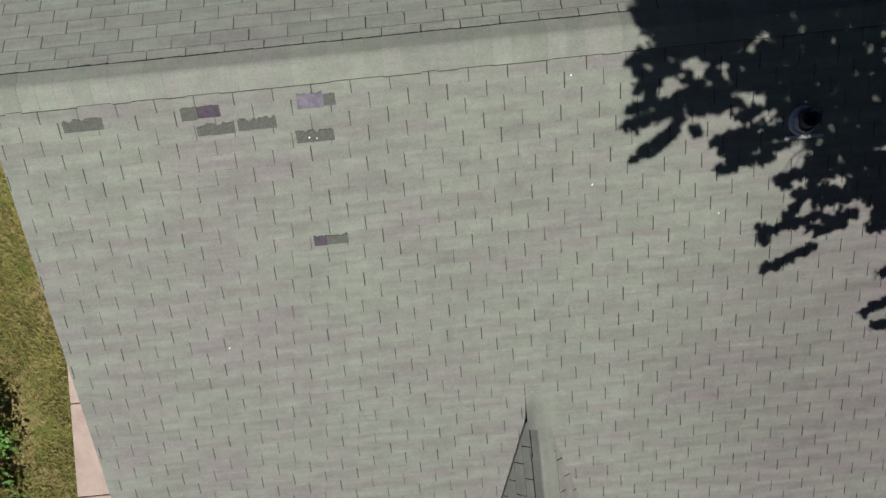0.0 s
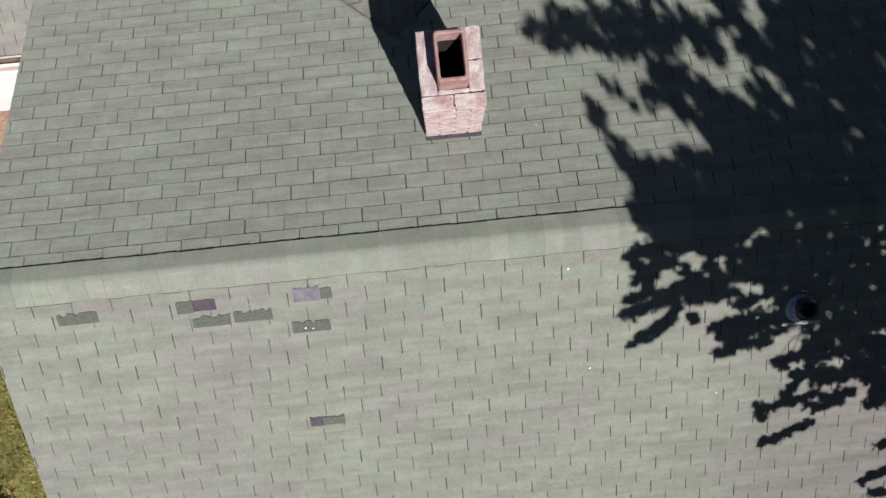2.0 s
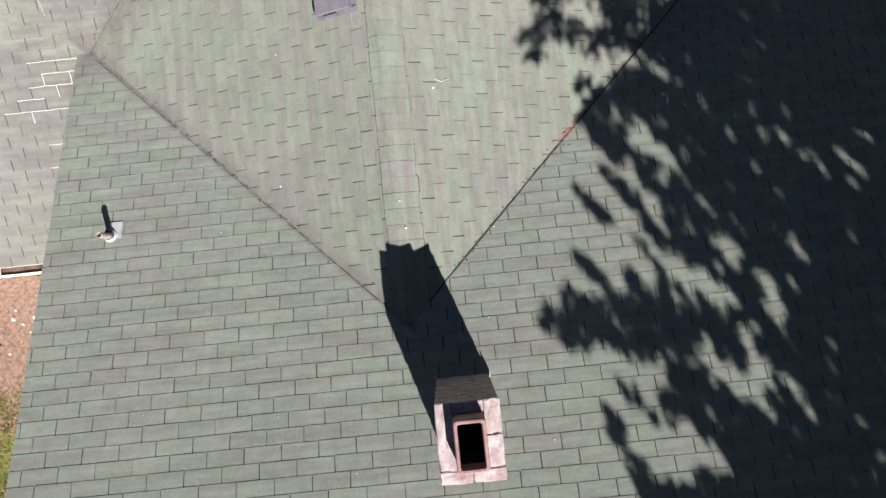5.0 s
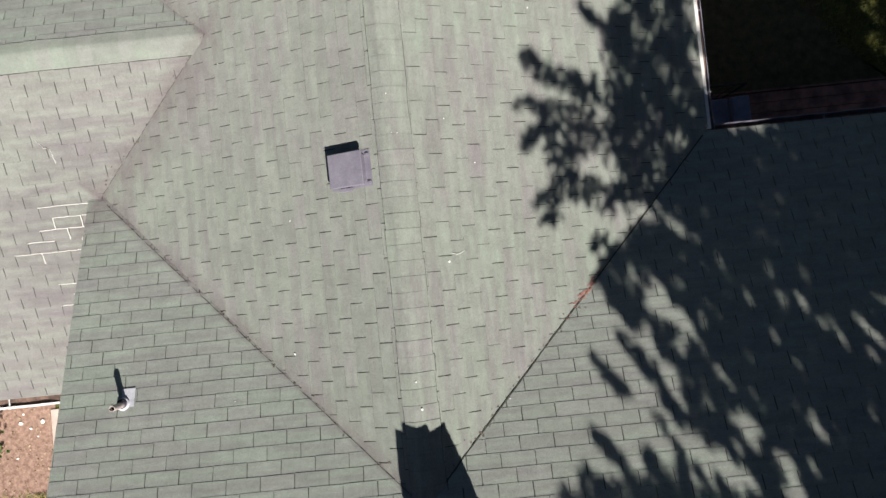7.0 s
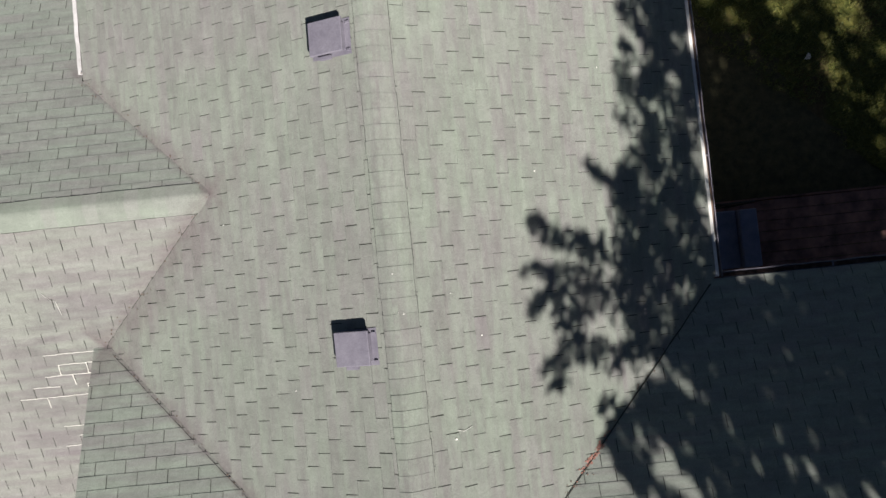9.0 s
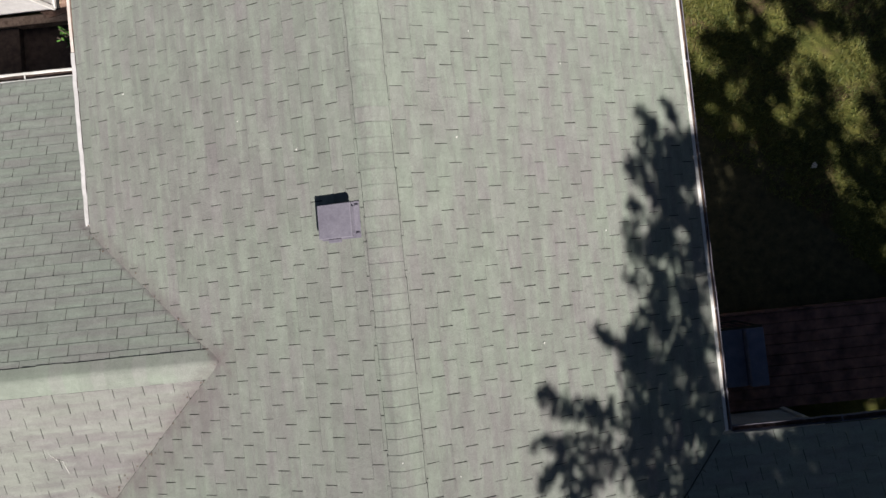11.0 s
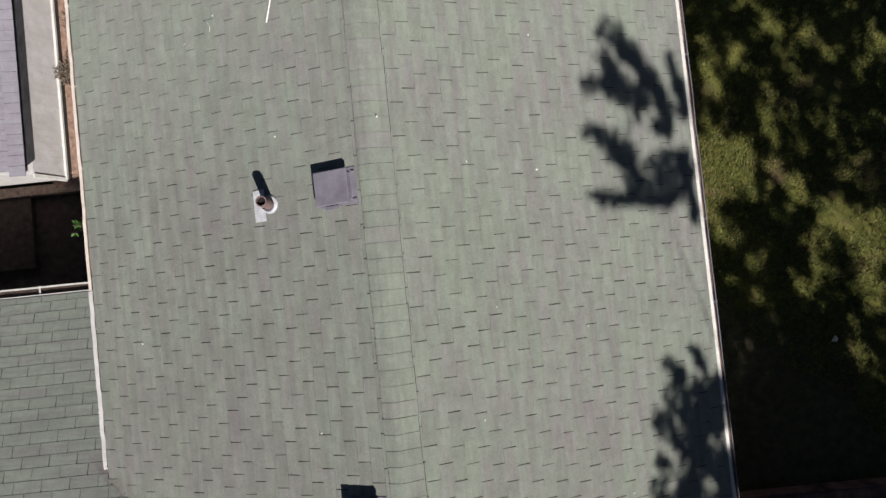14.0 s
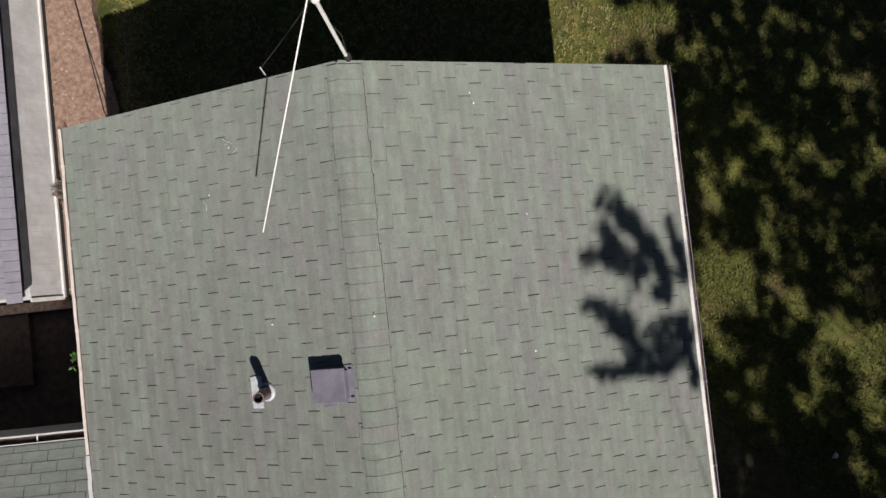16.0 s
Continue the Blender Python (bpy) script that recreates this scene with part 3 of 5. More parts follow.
    me = bpy.data.meshes.new("ridge_cap")
    me.from_pydata(vs, [], fs)
    for k, p in enumerate(me.polygons):
        p.material_index = 1 if k >= 2 * (n - 1) else 0
    return me


def ridge(start, turn, count, spacing, m, left, right, material, seed, lift=0.002):
    rng = random.Random(seed)
    forms = []
    for k in range(4):
        me = cap_mesh(m, left + rng.uniform(-0.006, 0.006), right + rng.uniform(-0.006, 0.006), spacing + 0.012, lift + rng.uniform(0, 0.003), (0.007, 0.003, 0.005, 0.0015)[k])
        me.materials.append(material)
        me.materials.append(M_UNDER)
        forms.append(me)
    for k in range(count):
        ob = new("ridge_cap", forms[int(2.2 + 2.2 * noise.noise((k * 0.37, seed, 0.5))) % 4])
        ob.parent = house
        ob.matrix_world = Matrix.Translation(start) @ pose(0, 0, 0, 0, 0, turn) @ Matrix.Translation((k * spacing, 0, 0)) @ pose(0, 0, 0, rng.uniform(-0.3, 0.3), 0, rng.uniform(-0.25, 0.25))


ridge((A_W, 0, AZ), 0, 72, 0.141, AM, 0.170, 0.132, M_RIDGE, 1, -0.002)
ridge((0.0, APEX + 0.02, BZ - 0.002), 90, 82, 0.1405, BM, 0.200, 0.110, M_SOUTH, 2, 0.004)
ridge((CX - 0.02, CY, CZ), 180, 52, 0.139, CM, 0.13, 0.17, M_RIDGE, 3, -0.004)

# ---- little front gable ----
D_F = -6.0
DE = 0.95
for side in (-1, 1):
    sl = Slope((DX, 0, DZ), (0, 1, 0), (side, 0, -DM))
    k = AM / DM
    shingle_slope("steep slope of the little front gable", sl,
                  [[(DX, D_Y), (DX + side * DE, D_Y - DE / k), (DX + side * DE, D_F - 0.6), (DX, D_F - 0.6)]],
                  [(DX, D_Y - 40), (DX + side * 0.001, D_Y - 41)], -0.04, 0.1, STEP, M_NORTH if side < 0 else M_SOUTH, lambda p: False, house, 30)
ridge((DX, D_Y - 0.30, DZ), -90, 23, 0.141, DM, 0.07, 0.16, M_RIDGE, 4)
vs, fs = [], []
for a in range(15):
    y = D_Y + 0.08 - 0.40 * a / 14
    for b in range(11):
        x = -0.085 + 0.27 * b / 10
        roof, cap = AZ + AM * y, DZ - DM * (math.sqrt(x * x + 0.0036) - 0.06)
        vs.append((DX + x, y, 0.5 * (roof + cap + math.sqrt((roof - cap) ** 2 + 0.0009)) + 0.001 + 0.009 * min(1.0, a / 6)))
for a in range(14):
    for b in range(10):
        n = a * 11 + b
        fs.append((n, n + 11, n + 12, n + 1))
mesh_object("ridge_saddle", vs, fs, M_RIDGE, house, True, "broad bent cap running onto the main slope")
wall(DX - 0.75, DX + 0.75, D_F - 0.35, A_S + 0.6, 0, DZ - DM * 0.82)
gable(DX, D_F - 0.28, 0.74, DM, DZ - 0.06, 2.6, 0.14, "x")


# ---- torn tabs and sealant ----
def torn(x0, x1, y0, y1, material, ragged, seed):
    """A worn spot on a tab: a thin sheet with a ragged upper edge."""
    rng = random.Random(seed)
    ca = math.cos(math.atan(AM))
    n = 14
    low = [(x0 + (x1 - x0) * k / n, -y1 / ca + rng.uniform(-0.002, 0.002)) for k in range(n + 1)]
    up = [(x0 + (x1 - x0) * k / n, -y0 / ca + ragged * rng.random() ** 2) for k in range(n + 1)]
    vs = [A_SOUTH.at(u, s, 0.0095) for u, s in low + up] + [A_SOUTH.at(u, s, 0.006) for u, s in low + up]
    fs = [(k, k + 1, n + 2 + k, n + 1 + k) for k in range(n)]
    b = 2 * n + 2
    fs += [(k + 1, k, b + k, b + k + 1) for k in range(n)] + [(n + 1 + k, n + 2 + k, b + n + 2 + k, b + n + 1 + k) for k in range(n)]
    mesh_object("worn_patch", vs, fs, material, house, label="dark worn patch of bare asphalt on a shingle")


torn(-2.795, -2.479, -0.250, -0.342, M_BARE, 0.030, 1)
torn(-1.866, -1.745, -0.246, -0.343, M_BARE, 0.010, 2)
torn(-1.742, -1.556, -0.244, -0.333, M_TAR, 0.012, 3)
torn(-1.768, -1.465, -0.370, -0.462, M_BARE, 0.035, 4)
torn(-1.440, -1.136, -0.362, -0.452, M_BARE, 0.035, 5)
torn(-0.950, -0.745, -0.226, -0.338, M_LILAC, 0.022, 6)
torn(-0.743, -0.650, -0.244, -0.332, M_BARE, 0.012, 7)
torn(-1.002, -0.700, -0.492, -0.585, M_BARE, 0.030, 8)
torn(-1.002, -0.890, -1.312, -1.395, M_TAR, 0.020, 9)
torn(-0.888, -0.712, -1.318, -1.392, M_BARE, 0.012, 10)


def bead(points, radius, material, name, parent, label="", res=1):
    """A round strand along points."""
    n, k = 4 + 2 * res, len(points)
    pts = [Vector(p) for p in points]
    vs, fs = [], []
    for i, p in enumerate(pts):
        d = (pts[min(i + 1, k - 1)] - pts[max(i - 1, 0)]).normalized()
        a = d.orthogonal().normalized()
        b = d.cross(a)
        vs += [p + (a * math.cos(2 * math.pi * j / n) + b * math.sin(2 * math.pi * j / n)) * radius for j in range(n)]
    for i in range(k - 1):
        fs += [(i * n + j, i * n + (j + 1) % n, (i + 1) * n + (j + 1) % n, (i + 1) * n + j) for j in range(n)]
    fs += [tuple(range(n))[::-1], tuple(range((k - 1) * n, k * n))]
    return mesh_object(name, vs, fs, material, parent, False, label)


rng = random.Random(77)
cc = math.cos(math.atan(CM))
s_c = (CY - 6.047 - 0.0594) / cc
for row in range(7, 27):
    s0 = s_c + row * EXPO
    y = CY - s0 * cc
    if not 2.95 < y < 5.12:
        continue
    edge = -3.42 if y < 5.0 else -3.30
    ph = (-3.539 + row * STEP) % TAB
    c = math.floor((edge - ph) / TAB)
    u = ph + c * TAB
    reach = 3 if y > 4.45 else 2 if y > 3.9 else 1
    for k in range(reach):
        a, b = u - k * TAB, min(u + TAB - k * TAB, edge)
        if rng.random() < 0.95 - 0.2 * k and b - a > 0.05:
            pts = [C_SOUTH.at(a + (b - a) * i / 5, s0 + rng.uniform(-0.004, 0.004), 0.008) for i in range(6)]
            bead(pts, 0.0045, M_CAULK, "sealant_bead", house, "white sealant along a shingle edge")
        if rng.random() < 0.9 - 0.18 * k:
            pts = [C_SOUTH.at(b - 0.004 + rng.uniform(-0.004, 0.004), s0 + EXPO * i / 3, 0.008) for i in range(4)]
            bead(pts, 0.0045, M_CAULK, "sealant_bead", house, "white sealant along a shingle edge")

# ---- valley cuts: the raw edges of the overlapping tabs ----
def valley_cut(line, x0, x1, radius, seed):
    r = random.Random(seed)
    pts = []
    for k in range(41):
        x = x0 + (x1 - x0) * k / 40
        y = line(x) + r.uniform(-0.004, 0.004) - (0.012 if line is vy else 0.0)
        pts.append((x, y, max(BZ - BM * abs(x), AZ - AM * y if line is vy else CZ - CM * abs(y - CY)) + 0.004))
    bead(pts, radius, M_UNDER, "valley_cut", house, "dark cut edge of shingles along a roof valley")


valley_cut(vy, -0.05, -3.15, 0.003, 1)
valley_cut(vy, 0.05, 3.25, 0.008, 2)
valley_cut(cs, CX, -3.2, 0.0025, 3)

bead([(DX - dl(D_Y - 0.2 * k) - 0.004, D_Y - 0.2 * k, AZ + AM * (D_Y - 0.2 * k) + 0.008) for k in range(12)], 0.010, M_UNDER, "valley_cut", house, "dark cut edge of shingles along a roof valley")

for slope, pts in ((B_WEST, [(-1.15, 12.86), (-1.10, 12.90), (-1.16, 12.97), (-1.25, 13.02)]), (B_WEST, [(-1.52, 12.45), (-1.49, 12.40), (-1.50, 12.35)]),
                   (C_SOUTH, [(-3.72, 5.70), (-3.66, 5.62), (-3.60, 5.60), (-3.58, 5.46)]), (B_EAST, [(0.44, 4.08), (0.50, 4.06), (0.57, 4.09)])):
    tagged(bead([slope.at(*slope.us(x, y), 0.012) for x, y in pts], 0.0022, M_SPECK, "twig", None), "thin pale twig lying on the shingles", "twig")

# ---- chimney ----
chimney = tagged(empty("chimney", Matrix.Translation((0.42, 1.17, 4.3))), "flaking whitewashed brick chimney with a terracotta flue", "chimney")
HX, HY, HT = 0.222, 0.276, 5.33


def cpart(name, bm, material, label=""):
    ob = part(name, bm, material, chimney, label)
    ob.matrix_parent_inverse = Matrix.Translation((-0.42, -1.17, -4.3))
    return ob


bm = bmesh.new()
for x0, x1, y0, y1 in ((-HX + 0.007, HX - 0.007, -HY + 0.007, -0.155), (-HX + 0.007, HX - 0.007, 0.20, HY - 0.007), (-HX + 0.007, -0.11, -0.155, 0.20), (0.115, HX - 0.007, -0.155, 0.20)):
    box(bm, 0.42 + x0, 0.42 + x1, 1.176 + y0, 1.176 + y1, 3.9, HT - 0.05)
cpart("mortar_core", bm, M_BRICK)
rng = random.Random(5)
forms = []
for k in range(6):
    bm = bmesh.new()
    box(bm, -0.102, 0.102, -0.047, 0.047, -0.029, 0.029, 0.007)
    for v in bm.verts:
        v.co += Vector((rng.uniform(-1, 1), rng.uniform(-1, 1), rng.uniform(-1, 1))) * 0.0025
    bmesh.ops.recalc_face_normals(bm, faces=bm.faces)
    me = bpy.data.meshes.new("brick")
    bm.to_mesh(me)
    bm.free()
    me.materials.append(M_BRICK)
    forms.append(me)


def brick(x, y, z, turn, sx_=1.0):
    ob = new("brick", forms[rng.randrange(6)])
    ob.parent = chimney
    ob.matrix_local = Matrix.Translation((x, y, z - 4.3)) @ pose(0, 0, 0, 0, 0, turn + rng.uniform(-1, 1)) @ Matrix.Diagonal((sx_, 1, 1, 1))


row, z = 0, HT - 0.085
while z > 4.25:
    o = 0.0 if row % 2 else 1.0
    for side in (-1, 1):
        yy = side * (HY - 0.044)
        if o:
            brick(-0.115, yy, z, 0), brick(0.115, yy, z, 0)
        else:
            brick(-0.170, yy, z, 0, 0.5), brick(0.0, yy, z, 0, 1.05), brick(0.170, yy, z, 0, 0.5)
        xx = side * (HX - 0.044)
        brick(xx, -0.10, z, 90, 0.88), brick(xx, 0.10, z, 90, 0.88)
    row += 1
    z -= 0.068


def crown_slab(x0, x1, y0, y1, z, seed):
    r = random.Random(seed)
    bm = bmesh.new()
    box(bm, 0.42 + x0, 0.42 + x1, 1.176 + y0, 1.176 + y1, z - 0.052, z, 0.008)
    bmesh.ops.subdivide_edges(bm, edges=[e for e in bm.edges if e.calc_length() > 0.06], cuts=3, use_grid_fill=True)
    for v in bm.verts:
        v.co += Vector((r.uniform(-1, 1), r.uniform(-1, 1), r.uniform(-0.6, 0.6))) * 0.0045
        v.co.z -= 0.05 * max(abs(v.co.x - 0.42) - 0.12, 0) + 0.05 * max(abs(v.co.y - 1.17) - 0.19, 0)
    cpart("crown_slab", bm, M_CROWN)


crown_slab(-HX, -0.004, -HY, -0.186, HT, 1)
crown_slab(0.004, HX, -HY, -0.188, HT, 2)
crown_slab(-HX, -0.106, -0.180, HY, HT, 3)
crown_slab(0.114, HX, -0.178, 0.035, HT + 0.004, 4)
crown_slab(0.114, HX, 0.045, HY, HT + 0.004, 5)
crown_slab(-0.102, 0.110, 0.197, HY, HT, 6)
crown_slab(-0.102, 0.110, -0.182, -0.152, HT - 0.004, 7)
bm = bmesh.new()
FL = 5.52
outer, inner = (-0.105, 0.112, -0.150, 0.195), (-0.078, 0.085, -0.123, 0.168)


def rounded(rect, r, z, n=4):
    """A rectangle with round corners at height z."""
    x0, x1, y0, y1 = rect
    out = []
    for cx, cy, a0 in ((x1 - r, y1 - r, 0), (x0 + r, y1 - r, 90), (x0 + r, y0 + r, 180), (x1 - r, y0 + r, 270)):
        for k in range(n + 1):
            a = radians(a0 + 90 * k / n)
            out.append(bm.verts.new((0.42 + cx + r * math.cos(a) + rng.uniform(-1, 1) * 0.0012, 1.176 + cy + r * math.sin(a) + rng.uniform(-1, 1) * 0.0012, z + rng.uniform(-1, 1) * 0.0015)))
    return out


def shrunk(rect, d):
    return (rect[0] + d, rect[1] - d, rect[2] + d, rect[3] - d)


rings = [rounded(outer, 0.028, 4.1), rounded(outer, 0.028, FL - 0.012), rounded(shrunk(outer, 0.004), 0.026, FL - 0.003), rounded(shrunk(outer, 0.010), 0.022, FL),
         rounded(shrunk(inner, -0.006), 0.018, FL), rounded(inner, 0.014, FL - 0.008), rounded(inner, 0.014, FL - 0.13), rounded(inner, 0.014, 4.25)]
for a, b in zip(rings, rings[1:]):
    for k in range(len(a)):
        f = bm.faces.new((a[k], a[(k + 1) % len(a)], b[(k + 1) % len(a)], b[k]))
        f.material_index = 1 if b is rings[-1] else 0
liner = cpart("flue_liner", bm, M_FLUE, "terracotta flue liner")
liner.data.materials.append(M_SOOT)
cpart("soot_bed", box(bmesh.new(), 0.42 - 0.074, 0.42 + 0.081, 1.176 - 0.122, 1.176 + 0.167, 4.1, 4.3), M_SOOT)
bm = bmesh.new()
zb = lambda y: AZ - AM * y
for x0, x1, y0, y1 in ((-HX - 0.005, HX + 0.005, -HY - 0.045, -HY + 0.004),):
    vs = [bm.verts.new((0.42 + x, 1.176 + y, zb(1.176 + y) + up)) for x, y, up in ((x0, y0, 0.012), (x1, y0, 0.012), (x1, y1, 0.012), (x0, y1, 0.012), (x0, y1 - 0.004, 0.11), (x1, y1 - 0.004, 0.11))]
    bm.faces.new(vs[:4]), bm.faces.new((vs[3], vs[2], vs[5], vs[4]))
bmesh.ops.solidify(bm, geom=bm.faces, thickness=0.004)
cpart("flashing", bm, M_STEEL, "grey metal flashing at the chimney's foot")
for side in (-1, 1):
    bm = bmesh.new()
    for k in range(4):
        y0 = -HY + k * 0.145
        box(bm, 0.42 + side * (HX + 0.002) - 0.003, 0.42 + side * (HX + 0.002) + 0.003, 1.176 + y0, 1.176 + y0 + 0.143, zb(1.176 + y0 + 0.143) - 0.02, zb(1.176 + y0) + 0.07)
    cpart("step_flashing", bm, M_LEAD)


# ---- roof vents ----
def box_vent(x, y, turn):
    m = Matrix.Translation((x, y, BZ + BM * x + 0.006)) @ pose(0, 0, 0, 0, -math.degrees(math.atan(BM)), turn)
    v = tagged(empty("roof_vent", m), "square grey metal box vent on the shingles", "roof vent", "box vents on the roof")
    def add(name, bm, label=""):
        ob = part(name, bm, M_STEEL, v, label)
        ob.matrix_parent_inverse = Matrix.Identity(4)
        return ob
    bm = bmesh.new()
    box(bm, -0.195, 0.205, -0.165, 0.165, 0.002, 0.006)
    add("base_flange", bm)
    bm = bmesh.new()
    for x0, x1, y0, y1 in ((-0.13, -0.125, -0.12, 0.12), (0.145, 0.15, -0.12, 0.12), (-0.125, 0.145, -0.12, -0.115), (-0.125, 0.145, 0.115, 0.12)):
        box(bm, x0, x1, y0, y1, 0.005, 0.073)
    add("throat", bm)
    bm = bmesh.new()
    box(bm, -0.175, 0.165, -0.155, 0.155, 0.072, 0.102, 0.007)
    for vv in bm.verts:
        if vv.co.z > 0.09:
            vv.co.z += 0.010 * (1 - (vv.co.x / 0.17) ** 2) * (1 - (vv.co.y / 0.155) ** 2)
    add("hood", bm)
    bm = bmesh.new()
    box(bm, -0.10, 0.02, -0.19, -0.158, 0.03, 0.045, 0.003)
    box(bm, -0.10, 0.02, -0.19, -0.158, 0.050, 0.064, 0.003)
    add("louvre", bm)
    for yy in (-0.13, 0.12):
        bm = bmesh.new()
        box(bm, 0.166, 0.20, yy - 0.012, yy + 0.012, 0.006, 0.022, 0.003)
        add("bracket", bm)
    return v


box_vent(-0.375, 4.905, 0.5)
box_vent(-0.345, 7.700, -1.2)
box_vent(-0.335, 10.625, 1.0)


def tube(bm, r0, r1, z0, z1, r_in, n=20, depth=0.12):
    """An open-topped pipe with a wall."""
    rings = []
    for r, z in ((r0, z0), (r1, z1), (r_in, z1), (r_in, z1 - depth)):
        rings.append([bm.verts.new((r * math.cos(2 * math.pi * k / n), r * math.sin(2 * math.pi * k / n), z)) for k in range(n)])
    for a, b in zip(rings, rings[1:]):
        for k in range(n):
            bm.faces.new((a[k], a[(k + 1) % n], b[(k + 1) % n], b[k]))
    bm.faces.new(rings[-1])
    return bm


def vent_pipe(slope, x, y, radius, height, collar, sheet, label, pipe_mat=M_PIPE, lean=(0, 0), boot=M_LEAD, gasket=M_DUSK):
    p = slope.at(*slope.us(x, y), 0.007)
    v = tagged(empty("vent_pipe", Matrix.Translation(p)), label, "vent pipe")
    def add(name, bm, material, lab="", smooth=False):
        ob = part(name, bm, material, v, lab, smooth)
        ob.matrix_parent_inverse = Matrix.Identity(4)
        return ob
    bm = tube(bmesh.new(), radius, radius * 0.97, -0.08, height, radius * 0.80)
    bmesh.ops.transform(bm, verts=bm.verts, matrix=pose(0, 0, 0, lean[0], lean[1], 0))
    add("pipe", bm, pipe_mat, smooth=False)
    # black disc painted as the shaded depth of the pipe
    bm = bmesh.new()
    bmesh.ops.create_cone(bm, cap_ends=True, segments=20, radius1=radius * 0.79, radius2=radius * 0.79, depth=0.02)
    bmesh.ops.transform(bm, verts=bm.verts, matrix=pose(0, 0, 0, lean[0], lean[1], 0) @ Matrix.Translation((0, 0, height - 0.05)))
    add("bore", bm, M_DARK)
    tilt = slope.m.to_3x3().to_4x4()
    bm = bmesh.new()
    n = 28
    rings = [[bm.verts.new((r * math.cos(2 * math.pi * k / n), r * math.sin(2 * math.pi * k / n) * 1.0, z)) for k in range(n)]
             for r, z in ((collar * 1.05, 0.001), (collar, 0.012), (collar * 0.8, 0.03), (collar * 0.78, 0.020))]
    for a, b in zip(rings, rings[1:]):
        for k in range(n):
            bm.faces.new((a[k], a[(k + 1) % n], b[(k + 1) % n], b[k]))
    bmesh.ops.transform(bm, verts=bm.verts, matrix=tilt)
    add("collar", bm, boot, "pale lead collar", True)
    # added ring; its dark default colour stands for the gap around the pipe
    bm = bmesh.new()
    rings = [[bm.verts.new((r * math.cos(2 * math.pi * k / n), r * math.sin(2 * math.pi * k / n), z)) for k in range(n)] for r, z in ((collar * 0.80, 0.022), (radius * 1.12, 0.034), (radius * 0.98, 0.07))]
    for a, b in zip(rings, rings[1:]):
        for k in range(n):
            bm.faces.new((a[k], a[(k + 1) % n], b[(k + 1) % n], b[k]))
    bmesh.ops.transform(bm, verts=bm.verts, matrix=tilt)
    add("gasket", bm, gasket, "ring over the gap between collar and pipe", True)
    u0, u1, s0, s1 = sheet
    bm = bmesh.new()
    box(bm, u0, u1, s0, s1, 0.001, 0.005)
    bmesh.ops.subdivide_edges(bm, edges=bm.edges, cuts=2)
    r = random.Random(x)
    for q in bm.verts:
        q.co += Vector((r.uniform(-1, 1) * 0.004, r.uniform(-1, 1) * 0.004, r.uniform(0, 1) * 0.003))
    bmesh.ops.transform(bm, verts=bm.verts, matrix=tilt)
    add("flashing_sheet", bm, M_LEAD, "pale metal sheet under the collar")
    return v


vent_pipe(B_WEST, -1.02, 10.575, 0.052, 0.29, 0.085, (-0.15, 0.15, 0.05, 0.175), "rusty vent pipe with a pale lead collar on the shingles")
vent_pipe(A_NORTH, -2.745, 2.985, 0.028, 0.21, 0.060, (-0.02, 0.10, -0.03, 0.14), "thin vent pipe with a pale lead collar on the shingles", M_PALEPIPE)
vent_pipe(A_SOUTH, 3.045, -0.79, 0.080, 0.12, 0.118, (-0.14, 0.17, 0.118, 0.142), "wide black flue vent with a pale collar in tree shade", M_DUSK, boot=M_BOOT, gasket=M_BOOT)

# ---- service mast with its rod and wire ----
mast = tagged(empty("service_mast", Matrix.Translation((0.093, B_N + 0.03, 4.08))), "white painted mast at the gable peak with a thin rod", "mast")


def mpart(ob):
    ob.matrix_parent_inverse = Matrix.Translation((-0.093, -(B_N + 0.03), -4.08))
    return ob


top = Vector((0.060, 13.525, 5.32))
foot = Vector((0.093, B_N + 0.03, 3.4))
mpart(bead([foot, top], 0.017, M_WHITE, "pole", mast, res=4))
bm = bmesh.new()
bmesh.ops.create_uvsphere(bm, u_segments=14, v_segments=8, radius=0.034)
bmesh.ops.transform(bm, verts=bm.verts, matrix=Matrix.Translation(top) @ Matrix.Diagonal((1, 1, 1.3, 1)))
mpart(part("weather_cap", bm, M_WHITE, mast, smooth=True))
bm = bmesh.new()
bmesh.ops.create_cone(bm, cap_ends=True, segments=18, radius1=0.036, radius2=0.03, depth=0.06)
bmesh.ops.transform(bm, verts=bm.verts, matrix=Matrix.Translation((0.093, B_N + 0.02, 4.10)))
mpart(part("foot_collar", bm, M_IRON, mast))
mpart(bead([(0.0, 13.565, 5.27), (-0.394, 12.72, 4.80), (-0.718, 12.014, 4.418)], 0.0065, M_WHITE, "brace_rod", mast, "thin white rod", 2))
mpart(bead([top + Vector((-0.02, 0.02, -0.02)), (-0.42, 13.60, 4.40), (-0.735, B_N + 0.06, 3.93)], 0.004, M_IRON, "guy_wire", mast, "thin dark guy wire"))
mpart(bead([(-0.735, B_N + 0.06, 3.95), (-0.74, B_N + 0.04, 3.72)], 0.007, M_LEAD, "anchor", mast))
mpart(bead([top + Vector((0, 0.03, -0.1)), (0.02, 13.62, 4.75), (0.10, 13.60, 4.42), (0.09, 13.56, 4.15)], 0.005, M_IRON, "cable", mast))

# ---- ground ----


def ground_z(x, y):
    """The lawn rises by a hand's breadth or two behind the house."""
    a, b = min(max((y - 11.8) / 2.2, 0.0), 1.0), min(max((x + 4.3) / 0.9, 0.0), 1.0)
    return 0.36 * a * a * (3 - 2 * a) * b * b * (3 - 2 * b)


